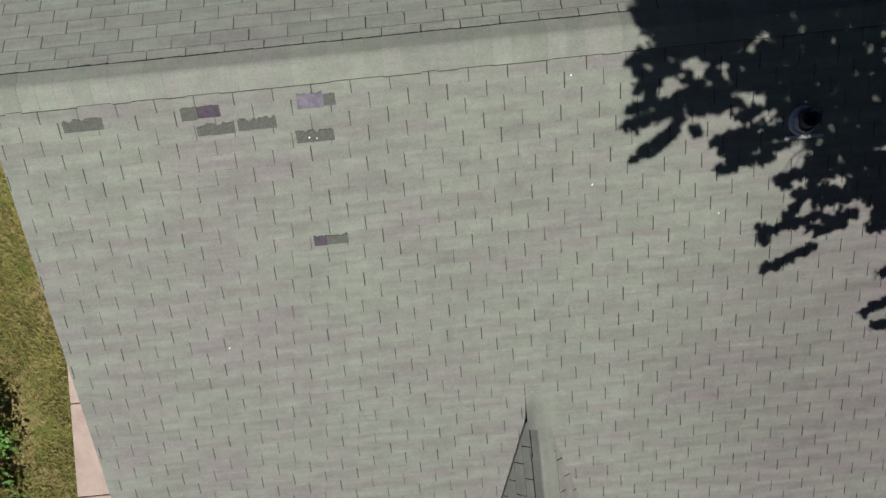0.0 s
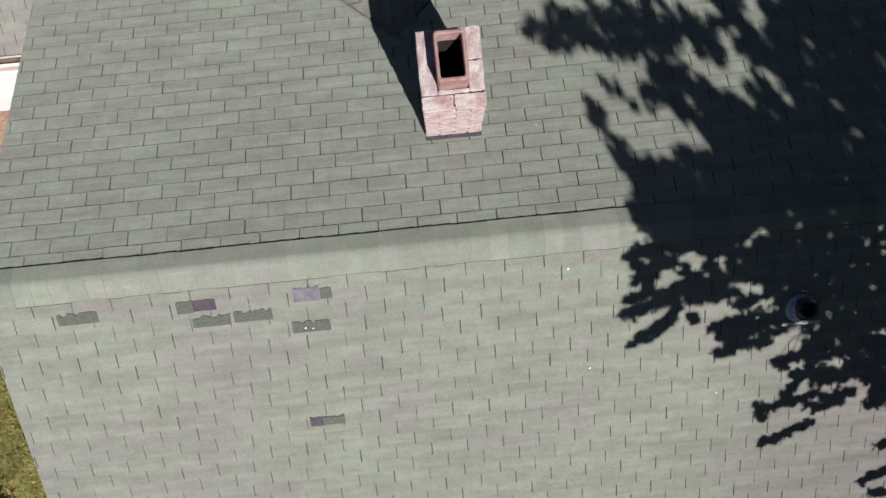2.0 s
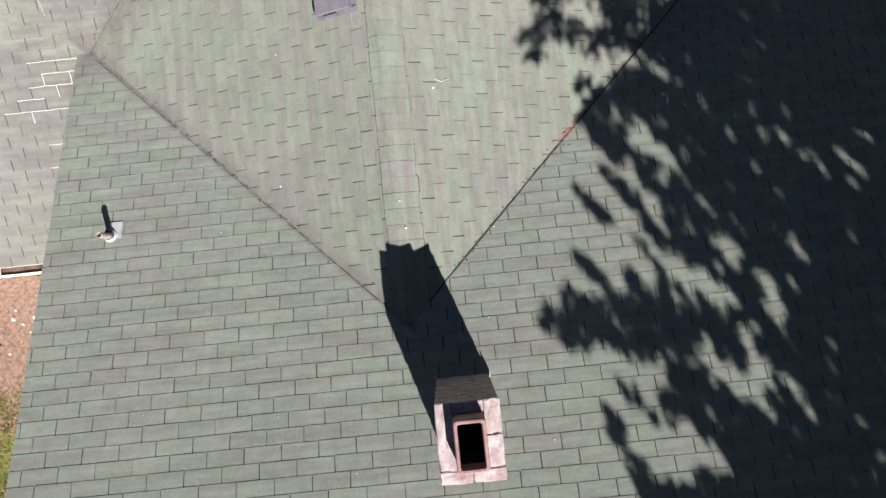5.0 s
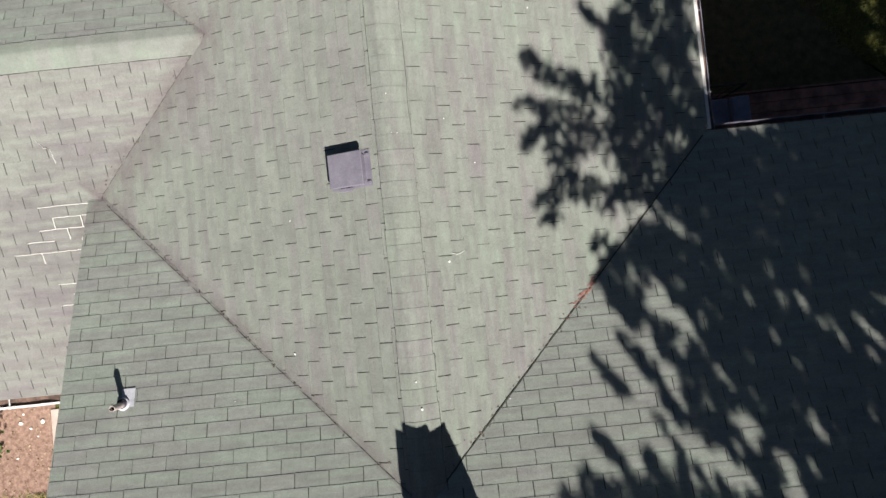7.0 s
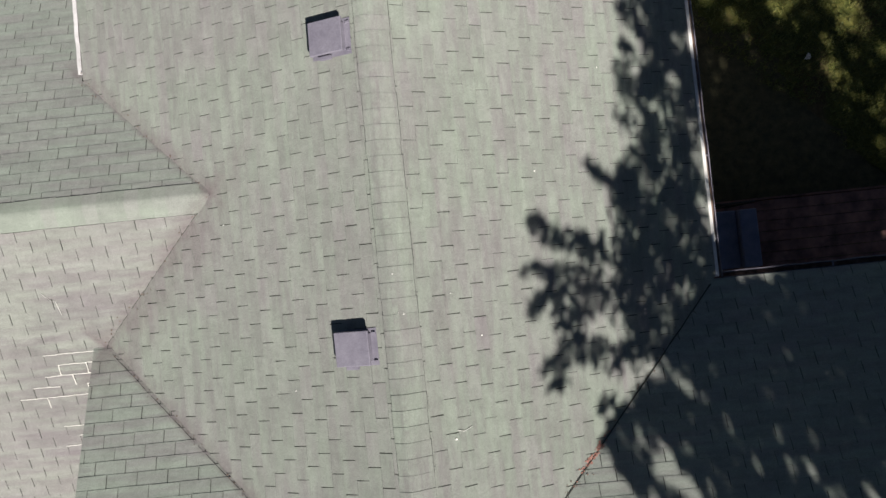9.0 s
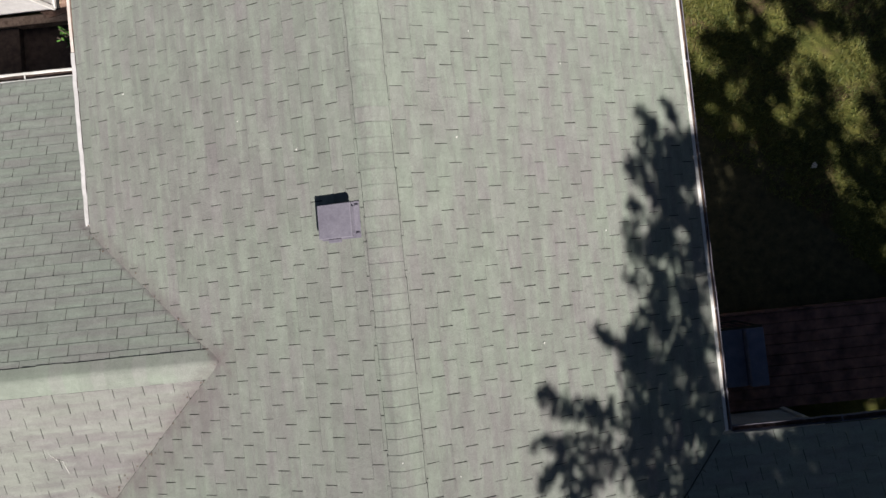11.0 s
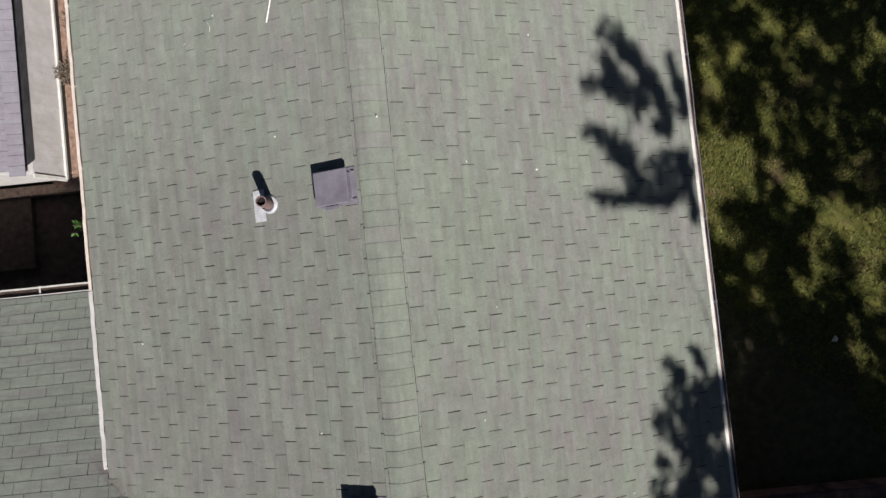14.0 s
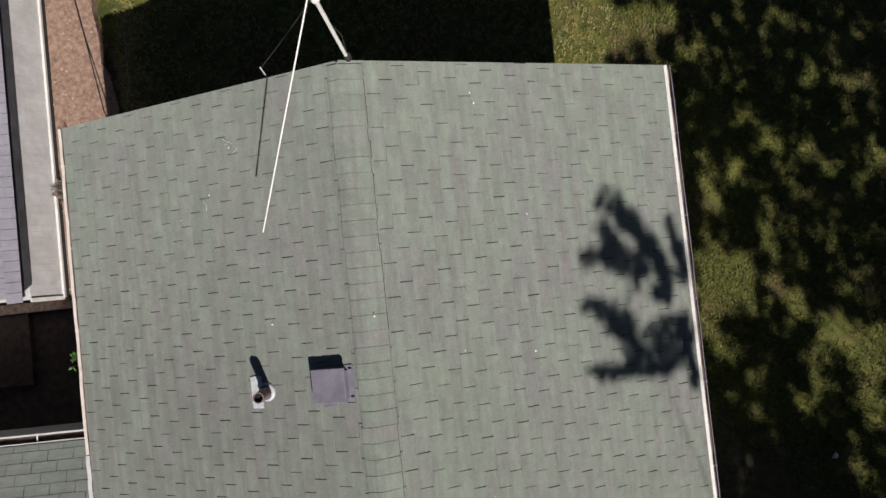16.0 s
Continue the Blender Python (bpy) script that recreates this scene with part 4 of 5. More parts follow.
xs = [-250, -60, -20] + [-9 + 0.3 * k for k in range(80)] + [30, 80, 250]
ys = [-250, -60, -20] + [-13 + 0.5 * k for k in range(48)] + [11 + 0.3 * k for k in range(30)] + [30, 80, 250]
vs = [(x, y, ground_z(x, y)) for y in ys for x in xs]
fs = [(b * len(xs) + a, b * len(xs) + a + 1, (b + 1) * len(xs) + a + 1, (b + 1) * len(xs) + a) for b in range(len(ys) - 1) for a in range(len(xs) - 1)]
ground = mesh_object("ground", vs, fs, M_GRASS, smooth=True)
tagged(ground, "mown lawn of green and straw-coloured grass", "lawn", kind="structure")


def patch(name, outline, z, material, label, category, seed, wobble=0.04, steps=9):
    """A thin bed on the ground with an uneven edge."""
    r = random.Random(seed)
    pts = []
    for k, (x, y) in enumerate(outline):
        nx, ny = outline[(k + 1) % len(outline)]
        for i in range(steps):
            t = i / steps
            pts.append((x + (nx - x) * t + r.uniform(-wobble, wobble), y + (ny - y) * t + r.uniform(-wobble, wobble), z))
    n = len(pts)
    vs = pts + [(x, y, -0.02) for x, y, _ in pts]
    fs = [tuple(range(n))] + [(k, n + k, n + (k + 1) % n, (k + 1) % n) for k in range(n)]
    return tagged(mesh_object(name, vs, fs, material), label, category, kind="structure")


patch("dry_lawn", [(-12.0, -12.0), (-5.7, -12.0), (-5.7, 1.0), (-12.0, 1.0)], 0.003, M_DRYLAWN, "sun-dried straw-coloured lawn beside the house", "lawn", 9, 0.08)
patch("soil_bed", [(-7.0, 0.6), (-5.7, 0.6), (-5.7, 2.9), (-7.0, 2.9)], 0.006, M_SOIL, "bare red-brown soil with fallen leaves", "soil", 1)
patch("soil_strip", [(-5.3, 11.66), (-3.0, 11.66), (-3.0, 13.42), (-3.72, 13.5), (-4.15, 15.2), (-4.35, 19.0), (-5.3, 19.0)], 0.165, M_SOIL, "bare soil with dry leaves along the house", "soil", 2, 0.06)
# the side wing's shade is put into this soil's colour
patch("courtyard_soil", [(-9.0, 9.4), (-3.0, 9.4), (-3.0, 11.74), (-9.0, 11.74)], 0.004, M_WETSHADE, "bare soil in the shaded corner", "soil", 3, 0.04)
# earth patch whose dark colour stands for the shade beside the house
patch("bare_earth", [(3.2, 6.1), (7.4, 6.1), (6.2, 7.3), (5.7, 8.3), (4.6, 9.0), (3.2, 9.2)], 0.004, M_SHADY, "bare earth along the house wall, darkened for tree shade", "soil", 5, 0.10)
walkway = tagged(empty("pavement"), "pinkish concrete walk along the house wall", "walk", kind="structure")
for k in range(7):
    bm = bmesh.new()
    box(bm, -5.78, -3.1, -7.0 + k * 1.4 + 0.008 - 0.36, -5.6 + k * 1.4 - 0.008 - 0.36, -0.1, 0.035, 0.008)
    part("paving_slab", bm, M_CONC, walkway)


def blades(name, x0, x1, y0, y1, count, material, label, seed, keep=lambda x, y: True):
    r = random.Random(seed)
    vs, fs = [], []
    for _ in range(count):
        x, y = r.uniform(x0, x1), r.uniform(y0, y1)
        if not keep(x, y) or noise.noise((x * 1.3, y * 1.3, 5)) < r.uniform(-0.7, 0.2):
            continue
        for b in range(4):
            a, h, w = r.uniform(0, 6.28), r.uniform(0.03, 0.07), r.uniform(0.004, 0.009)
            px, py = x + r.uniform(-0.03, 0.03), y + r.uniform(-0.03, 0.03)
            ox, oy, l = math.cos(a), math.sin(a), r.uniform(0.02, 0.085)
            n, g = len(vs), ground_z(px, py)
            vs += [(px - oy * w, py + ox * w, g), (px + oy * w, py - ox * w, g), (px + ox * l, py + oy * l, g + h)]
            fs.append((n, n + 1, n + 2))
    ob = mesh_object(name, vs, fs, material)
    return tagged(ob, label, "grass", kind="stuff")


blades("grass", -8.2, -5.8, -5.5, 1.2, 12000, M_STRAW, "short green and straw-coloured grass blades", 11)
blades("grass", 3.6, 9.5, 6.2, 18.5, 42000, M_BLADE, "short green and straw-coloured grass blades", 12, lambda x, y: y > 9.0 - 0.95 * max(x - 4.4, 0) + 0.5 * noise.noise((x * 1.7, y * 1.7, 2.0)))
blades("grass", -4.3, 3.6, 13.6, 18.5, 13000, M_STRAW, "short green and straw-coloured grass blades", 13, lambda x, y: x > -3.95 + 0.25 * noise.noise((x, y * 2, 0)))

# ---- rear deck ----
deck = tagged(empty("deck", Matrix.Translation((5.3, 5.35, 0))), "low red-brown board deck in the corner behind the house", "deck")


def dpart(name, bm, material, parent=None, label=""):
    ob = part(name, bm, material, parent or deck, label)
    ob.matrix_parent_inverse = Matrix.Translation((-5.3, -5.35, 0))
    return ob


for k in range(9):
    bm = bmesh.new()
    box(bm, 3.05, 8.2, 4.68 + k * 0.153, 4.68 + k * 0.153 + 0.145, 0.29, 0.33, 0.004)
    dpart("plank", bm, M_DECK)
for x in (3.3, 5.5, 7.9):
    bm = bmesh.new()
    box(bm, x, x + 0.09, 4.70, 6.02, 0.0, 0.29)
    dpart("joist", bm, M_DECK)
bm = bmesh.new()
box(bm, 3.05, 8.2, 6.062, 6.09, 0.10, 0.345, 0.003)
dpart("edge_board", bm, M_DECK)
rail = tagged(empty("railing", Matrix.Translation((4.0, 6.0, 0.33))), "black wrought-iron railing on the deck's edge", "railing")


def rpart(ob):
    ob.matrix_parent_inverse = Matrix.Translation((-4.0, -6.0, -0.33))


rpart(bead([(3.1, 6.0, 1.19), (4.62, 6.0, 1.19)], 0.017, M_IRON, "top_rail", rail, res=2))
rpart(bead([(3.1, 6.0, 0.45), (4.62, 6.0, 0.45)], 0.011, M_IRON, "bottom_rail", rail))
for k in range(12):
    x = 3.15 + k * 0.133
    rpart(bead([(x, 6.0, 0.33 if k % 11 == 0 else 0.45), (x, 6.0, 1.18)], 0.014 if k % 11 == 0 else 0.007, M_IRON, "post" if k % 11 == 0 else "baluster", rail))
bench = tagged(empty("garden_bench", Matrix.Translation((4.555, 5.525, 0.33))), "low garden bench with blue-grey cushions on the deck", "bench")
for name, x0, x1, z0, z1, mat in (("seat_cushion", 4.27, 4.572, 0.63, 0.72, M_CUSHION), ("back_cushion", 4.578, 4.83, 0.66, 0.80, M_CUSHION), ("seat_frame", 4.25, 4.86, 0.57, 0.628, M_IRON)):
    bm = bmesh.new()
    box(bm, x0, x1, 5.12, 5.93, z0, z1, 0.02)
    part(name, bm, mat, bench).matrix_parent_inverse = Matrix.Translation((-4.555, -5.525, -0.33))
for x in (4.29, 4.82):
    for y in (5.17, 5.87):
        bm = bmesh.new()
        box(bm, x - 0.02, x + 0.02, y - 0.02, y + 0.02, 0.33, 0.568)
        part("leg", bm, M_IRON, bench).matrix_parent_inverse = Matrix.Translation((-4.555, -5.525, -0.33))

# ---- neighbour's low lean-to ----
lean = tagged(empty("lean_to", Matrix.Translation((-5.6 + 0.08, 14.2, 0.16))), "low white lean-to with a purple-grey shingled top", "lean-to")


def lpart(name, bm, material, label="", parent=None):
    ob = part(name, bm, material, parent or lean, label)
    ob.matrix_parent_inverse = Matrix.Translation((5.6, -14.2, 0))
    return ob


Y0, Y1 = 11.73, 19.0
bm = bmesh.new()
prof = [(-5.07, 0.0), (-5.07, 0.06), (-5.22, 0.60), (-5.31, 0.70), (-8.5, 1.2), (-8.5, 0.0)]
for y in (Y0, Y1):
    ring = [bm.verts.new((x, y, z)) for x, z in prof]
    bm.faces.new(ring)
bm.verts.ensure_lookup_table()
for k in range(6):
    bm.faces.new((bm.verts[k], bm.verts[(k + 1) % 6], bm.verts[6 + (k + 1) % 6], bm.verts[6 + k]))
lpart("body", bm, M_PANEL)
up = math.degrees(math.atan2(0.54, 0.15))
rng = random.Random(15)
for k in range(76):
    bm = bmesh.new()
    box(bm, -0.28, 0.275, 0, 0.0935, 0.002, 0.010 + rng.uniform(0, 0.0015), 0.001)
    bmesh.ops.transform(bm, verts=bm.verts, matrix=Matrix.Translation((-5.145, Y0 + 0.02 + k * 0.0945, 0.33)) @ pose(0, 0, 0, 0, up, 0))
    lpart("board", bm, M_PANEL)
bm = bmesh.new()
box(bm, -0.28, 0.28, -0.045, 0.015, 0.0, 0.03, 0.004)
bmesh.ops.transform(bm, verts=bm.verts, matrix=Matrix.Translation((-5.145, Y0, 0.33)) @ pose(0, 0, 0, 0, up, 0))
lpart("end_trim", bm, M_WHITE)
bm = bmesh.new()
box(bm, -5.09, -5.035, Y0 - 0.01, Y1, 0.045, 0.095, 0.006)
lpart("rim", bm, M_WHITE)
# black strip put in for the shade gap below the boards
bm = bmesh.new()
box(bm, -5.06, -5.01, Y0 - 0.005, Y1, 0.0, 0.03, 0.004)
lpart("sill", bm, M_DARK)
bm = bmesh.new()
vs = [bm.verts.new(v) for v in ((-5.185, Y0 + 0.2, 0.600), (-5.185, Y1, 0.600), (-5.31, Y1, 0.715), (-5.31, Y0 + 0.05, 0.715))]
bm.faces.new(vs)
bmesh.ops.solidify(bm, geom=bm.faces, thickness=0.006)
lpart("eave_strip", bm, M_STRIP, "dark strip under the shingled edge")
ncol = 50
rng = random.Random(8)
for c in range(4):
    bm = None
    for k in range(ncol):
        bm = bmesh.new()
        y = Y0 - 0.04 + k * 0.148
        x = -5.225 - c * 0.20
        box(bm, -0.205, 0.0, 0, 0.142, 0.0, 0.010 + rng.uniform(0, 0.004))
        bmesh.ops.transform(bm, verts=bm.verts, matrix=Matrix.Translation((x, y + (0.07 if c % 2 else 0), 0.745 + c * 0.033)) @ pose(0, 0, 0, 0, 9.3 + 1.5, rng.uniform(-0.7, 0.7)))
        lpart("shingle", bm, M_SLATE)
bm = bmesh.new()
box(bm, -2.52, 0.0, Y0 - 0.04, Y1, 0.0, 0.012)
bmesh.ops.transform(bm, verts=bm.verts, matrix=Matrix.Translation((-6.06, 0, 0.872)) @ pose(0, 0, 0, 0, 9.3, 0))
lpart("roof_sheet", bm, M_SLATE)
# concrete step, its colour darkened for the corner's shade
bm = bmesh.new()
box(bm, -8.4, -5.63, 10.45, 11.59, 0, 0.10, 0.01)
tagged(part("step", bm, M_WETSHADE), "concrete step in the corner, darkened for its shade", "step")
bm = bmesh.new()
box(bm, -8.4, -3.1, 11.54, 11.69, 0.0, 0.155, 0.012)
tagged(part("kerb", bm, M_KERB), "earth-stained concrete kerb at the lean-to's foot", "kerb", kind="structure")
tagged(bead([(-4.80, 19.0, 0.18), (-4.6, 17.0, 0.19), (-4.35, 15.6, 0.19), (-4.05, 14.4, 0.4), (-3.06, 13.34, 1.9)], 0.009, M_IRON, "cable", None), "black cable slung over the soil to the house", "cable")
tagged(bead([(-3.95, 18.6, 0.0), (-3.75, 16.0, 0.2), (-3.55, 14.6, 0.6), (-2.95, 13.31, 2.3)], 0.005, M_STEEL, "cable", None), "thin grey cable hanging behind the gable", "cable")


# ---- leaves, shrubs, trees ----
LEAF_FORM = [(0, 0), (0.30, 0.16), (0.52, 0.42), (0.34, 0.52), (0.44, 0.82), (0.12, 0.72), (0, 1.05), (-0.12, 0.72), (-0.44, 0.82), (-0.34, 0.52), (-0.52, 0.42), (-0.30, 0.16)]


def add_leaf(vs, fs, p, size, r, form=LEAF_FORM):
    q = Euler((r.uniform(-0.9, 0.9), r.uniform(-0.9, 0.9), r.uniform(0, 6.28))).to_matrix()
    n = len(vs)
    bend = r.uniform(-0.25, 0.25)
    for a, b in form:
        vs.append(p + q @ Vector((a * size, (b - 0.5) * size, bend * abs(a) * size)))
    fs.append(tuple(range(n, n + len(form))))


def shrub(x, y, radius, height, count, size, seed, label, droop=0.22):
    r = random.Random(seed)
    ob = tagged(empty("shrub", Matrix.Translation((x, y, 0))), label, "shrub")
    vs, fs = [], []
    for k in range(9):
        a, d = r.uniform(0, 6.28), r.uniform(0.2, 0.8) * radius
        tip = Vector((d * math.cos(a), d * math.sin(a), height * r.uniform(0.6, 1.0)))
        st = bead([(0, 0, 0), tip * 0.5 + Vector((r.uniform(-0.05, 0.05), r.uniform(-0.05, 0.05), 0.05)), tip], 0.008, M_BARK, "stem", ob)
        for i in range(count // 9):
            p = tip + Vector((r.gauss(0, 0.3) * radius, r.gauss(0, 0.3) * radius, r.gauss(-0.1, droop) * height))
            if p.z > 0.03:
                add_leaf(vs, fs, p, size * r.uniform(0.6, 1.2), r, [(0, 0), (0.2, 0.3), (0.22, 0.6), (0, 1), (-0.22, 0.6), (-0.2, 0.3)])
    mesh_object("foliage", vs, fs, M_SHRUB, ob)


shrub(-7.05, -4.35, 0.55, 1.4, 2000, 0.11, 1, "bright green leafy shrub beside the lawn")
shrub(-7.0, -3.45, 0.50, 1.2, 1800, 0.10, 2, "bright green leafy shrub beside the lawn")
shrub(-7.1, -2.75, 0.40, 1.3, 900, 0.10, 3, "dark green shrub with spiky sprays")
shrub(-7.05, -1.9, 0.25, 0.8, 300, 0.12, 6, "small green shrub with sparse leaves")
shrub(-6.70, 2.10, 0.36, 0.6, 700, 0.10, 4, "bright green leafy shrub on bare soil")
shrub(-4.22, 10.84, 0.16, 1.5, 54, 0.10, 5, "single slender green sapling beside the gutter", 0.05)

SUN_WAY = Vector((0.305, -0.8614, 0.98))     # one metre up, towards the sun
ROOF_E = lambda x, y: max(AZ - AM * abs(y) if y < 5.2 else 0, BZ - BM * abs(x) if (abs(x) < 3.4 and y > 2) else 0)


def limb(points, r0, r1, parent, name="limb"):
    n, k = 7, len(points)
    bm = bmesh.new()
    rings = []
    for i, p in enumerate(points):
        p = Vector(p)
        d = (Vector(points[min(i + 1, k - 1)]) - Vector(points[max(i - 1, 0)])).normalized()
        a = d.orthogonal().normalized()
        b = d.cross(a)
        rad = r0 + (r1 - r0) * i / (k - 1)
        rings.append([bm.verts.new(p + (a * math.cos(6.283 * j / n) + b * math.sin(6.283 * j / n)) * rad) for j in range(n)])
    for a, b in zip(rings, rings[1:]):
        for j in range(n):
            bm.faces.new((a[j], a[(j + 1) % n], b[(j + 1) % n], b[j]))
    bm.faces.new(rings[-1])
    return part(name, bm, M_BARK, parent, smooth=True)


def tree(x, y, fork, tufts, leaf, seed, label):
    """A broadleaved tree: trunk, limbs and twigs out to tufts of leaves (centre, radius, leaves)."""
    r = random.Random(seed)
    ob = tagged(empty("tree", Matrix.Translation((x, y, 0))), label, "tree")
    inv = Matrix.Translation((-x, -y, 0))
    limb([(x, y, -0.1), (x + 0.06, y + 0.05, fork * 0.5), (x - 0.05, y + 0.12, fork), (x - 0.1, y + 0.2, fork + 2.2)], 0.24, 0.12, ob, "trunk").matrix_parent_inverse = inv
    hub = Vector((x - 0.05, y + 0.12, fork))
    groups = {}
    for c, rad, n, *own in tufts:
        d = c - hub
        groups.setdefault((int(math.atan2(d.y, d.x) / 0.6), int(c.z / 2.6)), []).append((c, rad, n, own[0] if own else leaf))
    vs, fs = [], []
    for g in groups.values():
        mid = sum((c for c, *_ in g), Vector()) / len(g)
        knee = hub.lerp(mid, 0.45) + Vector((r.uniform(-0.2, 0.2), r.uniform(-0.2, 0.2), 0.35))
        limb([hub, hub.lerp(knee, 0.5) + Vector((0, 0, 0.2)), knee, mid], 0.032, 0.004, ob).matrix_parent_inverse = inv
        for c, rad, n, size in g:
            if n > 1 and 0.2 < (c - mid).length < 0.45 and r.random() < 0.25:
                limb([mid, mid.lerp(c, 0.5) + Vector((0, 0, 0.06)), c], 0.008, 0.003, ob, "twig").matrix_parent_inverse = inv
            for _ in range(n):
                while True:
                    o = Vector((r.uniform(-1, 1), r.uniform(-1, 1), r.uniform(-1, 1)))
                    if o.length < 1:
                        break
                add_leaf(vs, fs, c + o * rad, size * r.uniform(0.7, 1.25), r)
    ob2 = mesh_object("crown", vs, fs, M_LEAF, ob)
    ob2.matrix_parent_inverse = inv


def above(x, y, h):
    """The place h metres up the sun's way from the roof or ground at x, y."""
    return Vector((x, y, ROOF_E(x, y))) + SUN_WAY * h


rng = random.Random(21)
tufts = []
# fingers of foliage, by the line of their shade on the roof: x, y to x, y, half width
FINGERS_A = [(1.67, -0.23, 1.89, -0.19, 0.05), (1.84, -0.19, 2.1, -0.17, 0.09), (1.68, -0.25, 1.78, -0.37, 0.04), (1.7, -0.43, 1.89, -0.4, 0.04), (1.65, -0.59,
             1.85, -0.53, 0.03), (1.76, -0.56, 1.82, -0.48, 0.03), (1.62, -0.7, 2.03, -0.61, 0.05), (1.89, -0.59, 2.07, -0.52, 0.04), (1.72, -0.94,
             2.01, -0.78, 0.05), (1.94, -0.84, 2.05, -0.67, 0.04), (2.09, -0.51, 2.47, -0.5, 0.09), (2.14, -0.62, 2.27, -0.63, 0.04), (2.34, -0.64,
             2.52, -0.61, 0.04), (2.15, -0.77, 2.21, -0.8, 0.02), (1.91, -0.26, 2.0, -0.33, 0.03), (2.29, -0.38, 2.4, -0.49, 0.04), (2.24, -0.25, 2.5,
             -0.27, 0.05), (2.33, -0.89, 2.58, -0.83, 0.03), (2.38, -1.11, 2.55, -1.06, 0.03), (2.43, -0.95, 2.73, -0.96, 0.09)]
FINGERS_B = [(2.48, -1.03, 2.8, -1.06, 0.04), (2.63, -0.86, 2.99, -0.85, 0.11), (2.82, -0.97, 2.93, -0.96, 0.03), (2.88, -1.23, 2.96, -1.28, 0.03), (2.91, -1.22,
             3.21, -1.19, 0.04), (3.17, -1.28, 3.35, -1.16, 0.05), (3.04, -1.36, 3.32, -1.34, 0.04), (3.26, -1.43, 3.65, -1.38, 0.09), (2.75, -1.62,
             2.81, -1.73, 0.04), (2.8, -1.66, 3.06, -1.58, 0.04), (2.98, -1.53, 3.09, -1.42, 0.03), (3.06, -1.61, 3.25, -1.53, 0.03), (3.19, -1.67,
             3.45, -1.65, 0.05), (3.33, -1.61, 3.54, -1.56, 0.06), (2.8, -1.97, 3.23, -1.82, 0.04), (3.7, -1.7, 3.84, -1.69, 0.04), (3.76, -1.63,
             3.85, -1.49, 0.06), (3.75, -2.45, 3.97, -2.34, 0.04), (3.84, -2.58, 4.01, -2.58, 0.04), (3.85, -2.12, 3.94, -2.07, 0.04)]
FINGERS_C = [(1.33, 5.86, 1.57, 5.68, 0.07), (1.42, 5.93, 1.47, 5.82, 0.03), (1.57, 5.71, 1.89, 5.6, 0.11), (1.84, 5.72, 1.91, 5.54, 0.06), (2.04, 5.71, 2.06, 5.5,
             0.04), (1.23, 5.45, 1.48, 5.39, 0.05), (1.24, 5.02, 1.34, 5.18, 0.05), (1.37, 5.17, 1.6, 5.21, 0.05), (1.52, 5.27, 1.99, 5.4, 0.14),
             (1.58, 5.04, 2.08, 5.11, 0.16), (1.51, 4.89, 1.63, 4.93, 0.05), (1.66, 4.65, 2.0, 4.5, 0.13), (1.32, 4.53, 1.53, 4.56, 0.07), (1.36,
             4.31, 1.5, 4.34, 0.05), (1.51, 4.67, 1.72, 4.7, 0.06), (1.85, 3.99, 1.98, 4.08, 0.06), (2.11, 4.37, 2.19, 4.47, 0.07), (1.99, 6.45, 2.1,
             6.3, 0.04), (2.1, 6.3, 2.39, 6.15, 0.07), (2.32, 6.36, 2.4, 6.24, 0.04)]
FINGERS_D = [(2.4, 5.71, 2.83, 5.45, 0.17), (2.24, 5.38, 2.72, 5.11, 0.2), (2.3, 4.86, 2.7, 4.93, 0.17), (2.79, 5.63, 3.15, 5.73, 0.08), (2.89, 5.33, 3.15, 5.19,
             0.14), (2.7, 6.52, 2.94, 6.28, 0.1), (2.66, 6.7, 3.06, 6.64, 0.12), (2.85, 6.1, 3.11, 5.97, 0.07), (2.14, 4.56, 2.46, 4.55, 0.08), (2.26,
             4.12, 2.45, 3.74, 0.08), (2.03, 3.93, 2.09, 3.82, 0.07), (1.89, 3.69, 2.15, 3.37, 0.05), (2.12, 3.72, 2.24, 3.41, 0.05), (2.47, 3.79,
             2.69, 3.37, 0.11), (2.22, 3.22, 2.65, 3.04, 0.07), (1.98, 3.1, 2.15, 2.9, 0.07), (1.63, 2.94, 1.73, 2.88, 0.05), (2.77, 3.92, 2.87, 3.65,
             0.05)]
FINGERS_E = [(2.45, 12.08, 2.68, 11.82, 0.09), (2.62, 11.85, 2.92, 11.55, 0.09), (2.35, 11.76, 2.51, 11.52, 0.08), (2.14, 11.47, 2.42, 11.52, 0.07), (2.41, 11.49,
             2.76, 11.4, 0.11), (2.67, 11.22, 2.78, 11.28, 0.06), (2.91, 11.52, 3.04, 11.16, 0.09), (3.15, 11.77, 3.22, 11.52, 0.05), (3.18, 11.46,
             3.29, 11.21, 0.08), (2.85, 11.07, 3.05, 10.97, 0.06), (2.1, 11.03, 2.22, 10.97, 0.05), (2.3, 10.88, 2.52, 10.75, 0.1), (2.41, 10.7, 2.59,
             10.57, 0.06), (2.58, 10.51, 3.11, 10.39, 0.14), (2.88, 10.71, 3.15, 10.67, 0.08), (3.15, 10.67, 3.23, 10.48, 0.09), (2.08, 10.35, 2.49,
             10.28, 0.05), (2.49, 10.29, 2.95, 10.24, 0.05), (3.23, 10.33, 3.26, 10.02, 0.04)]
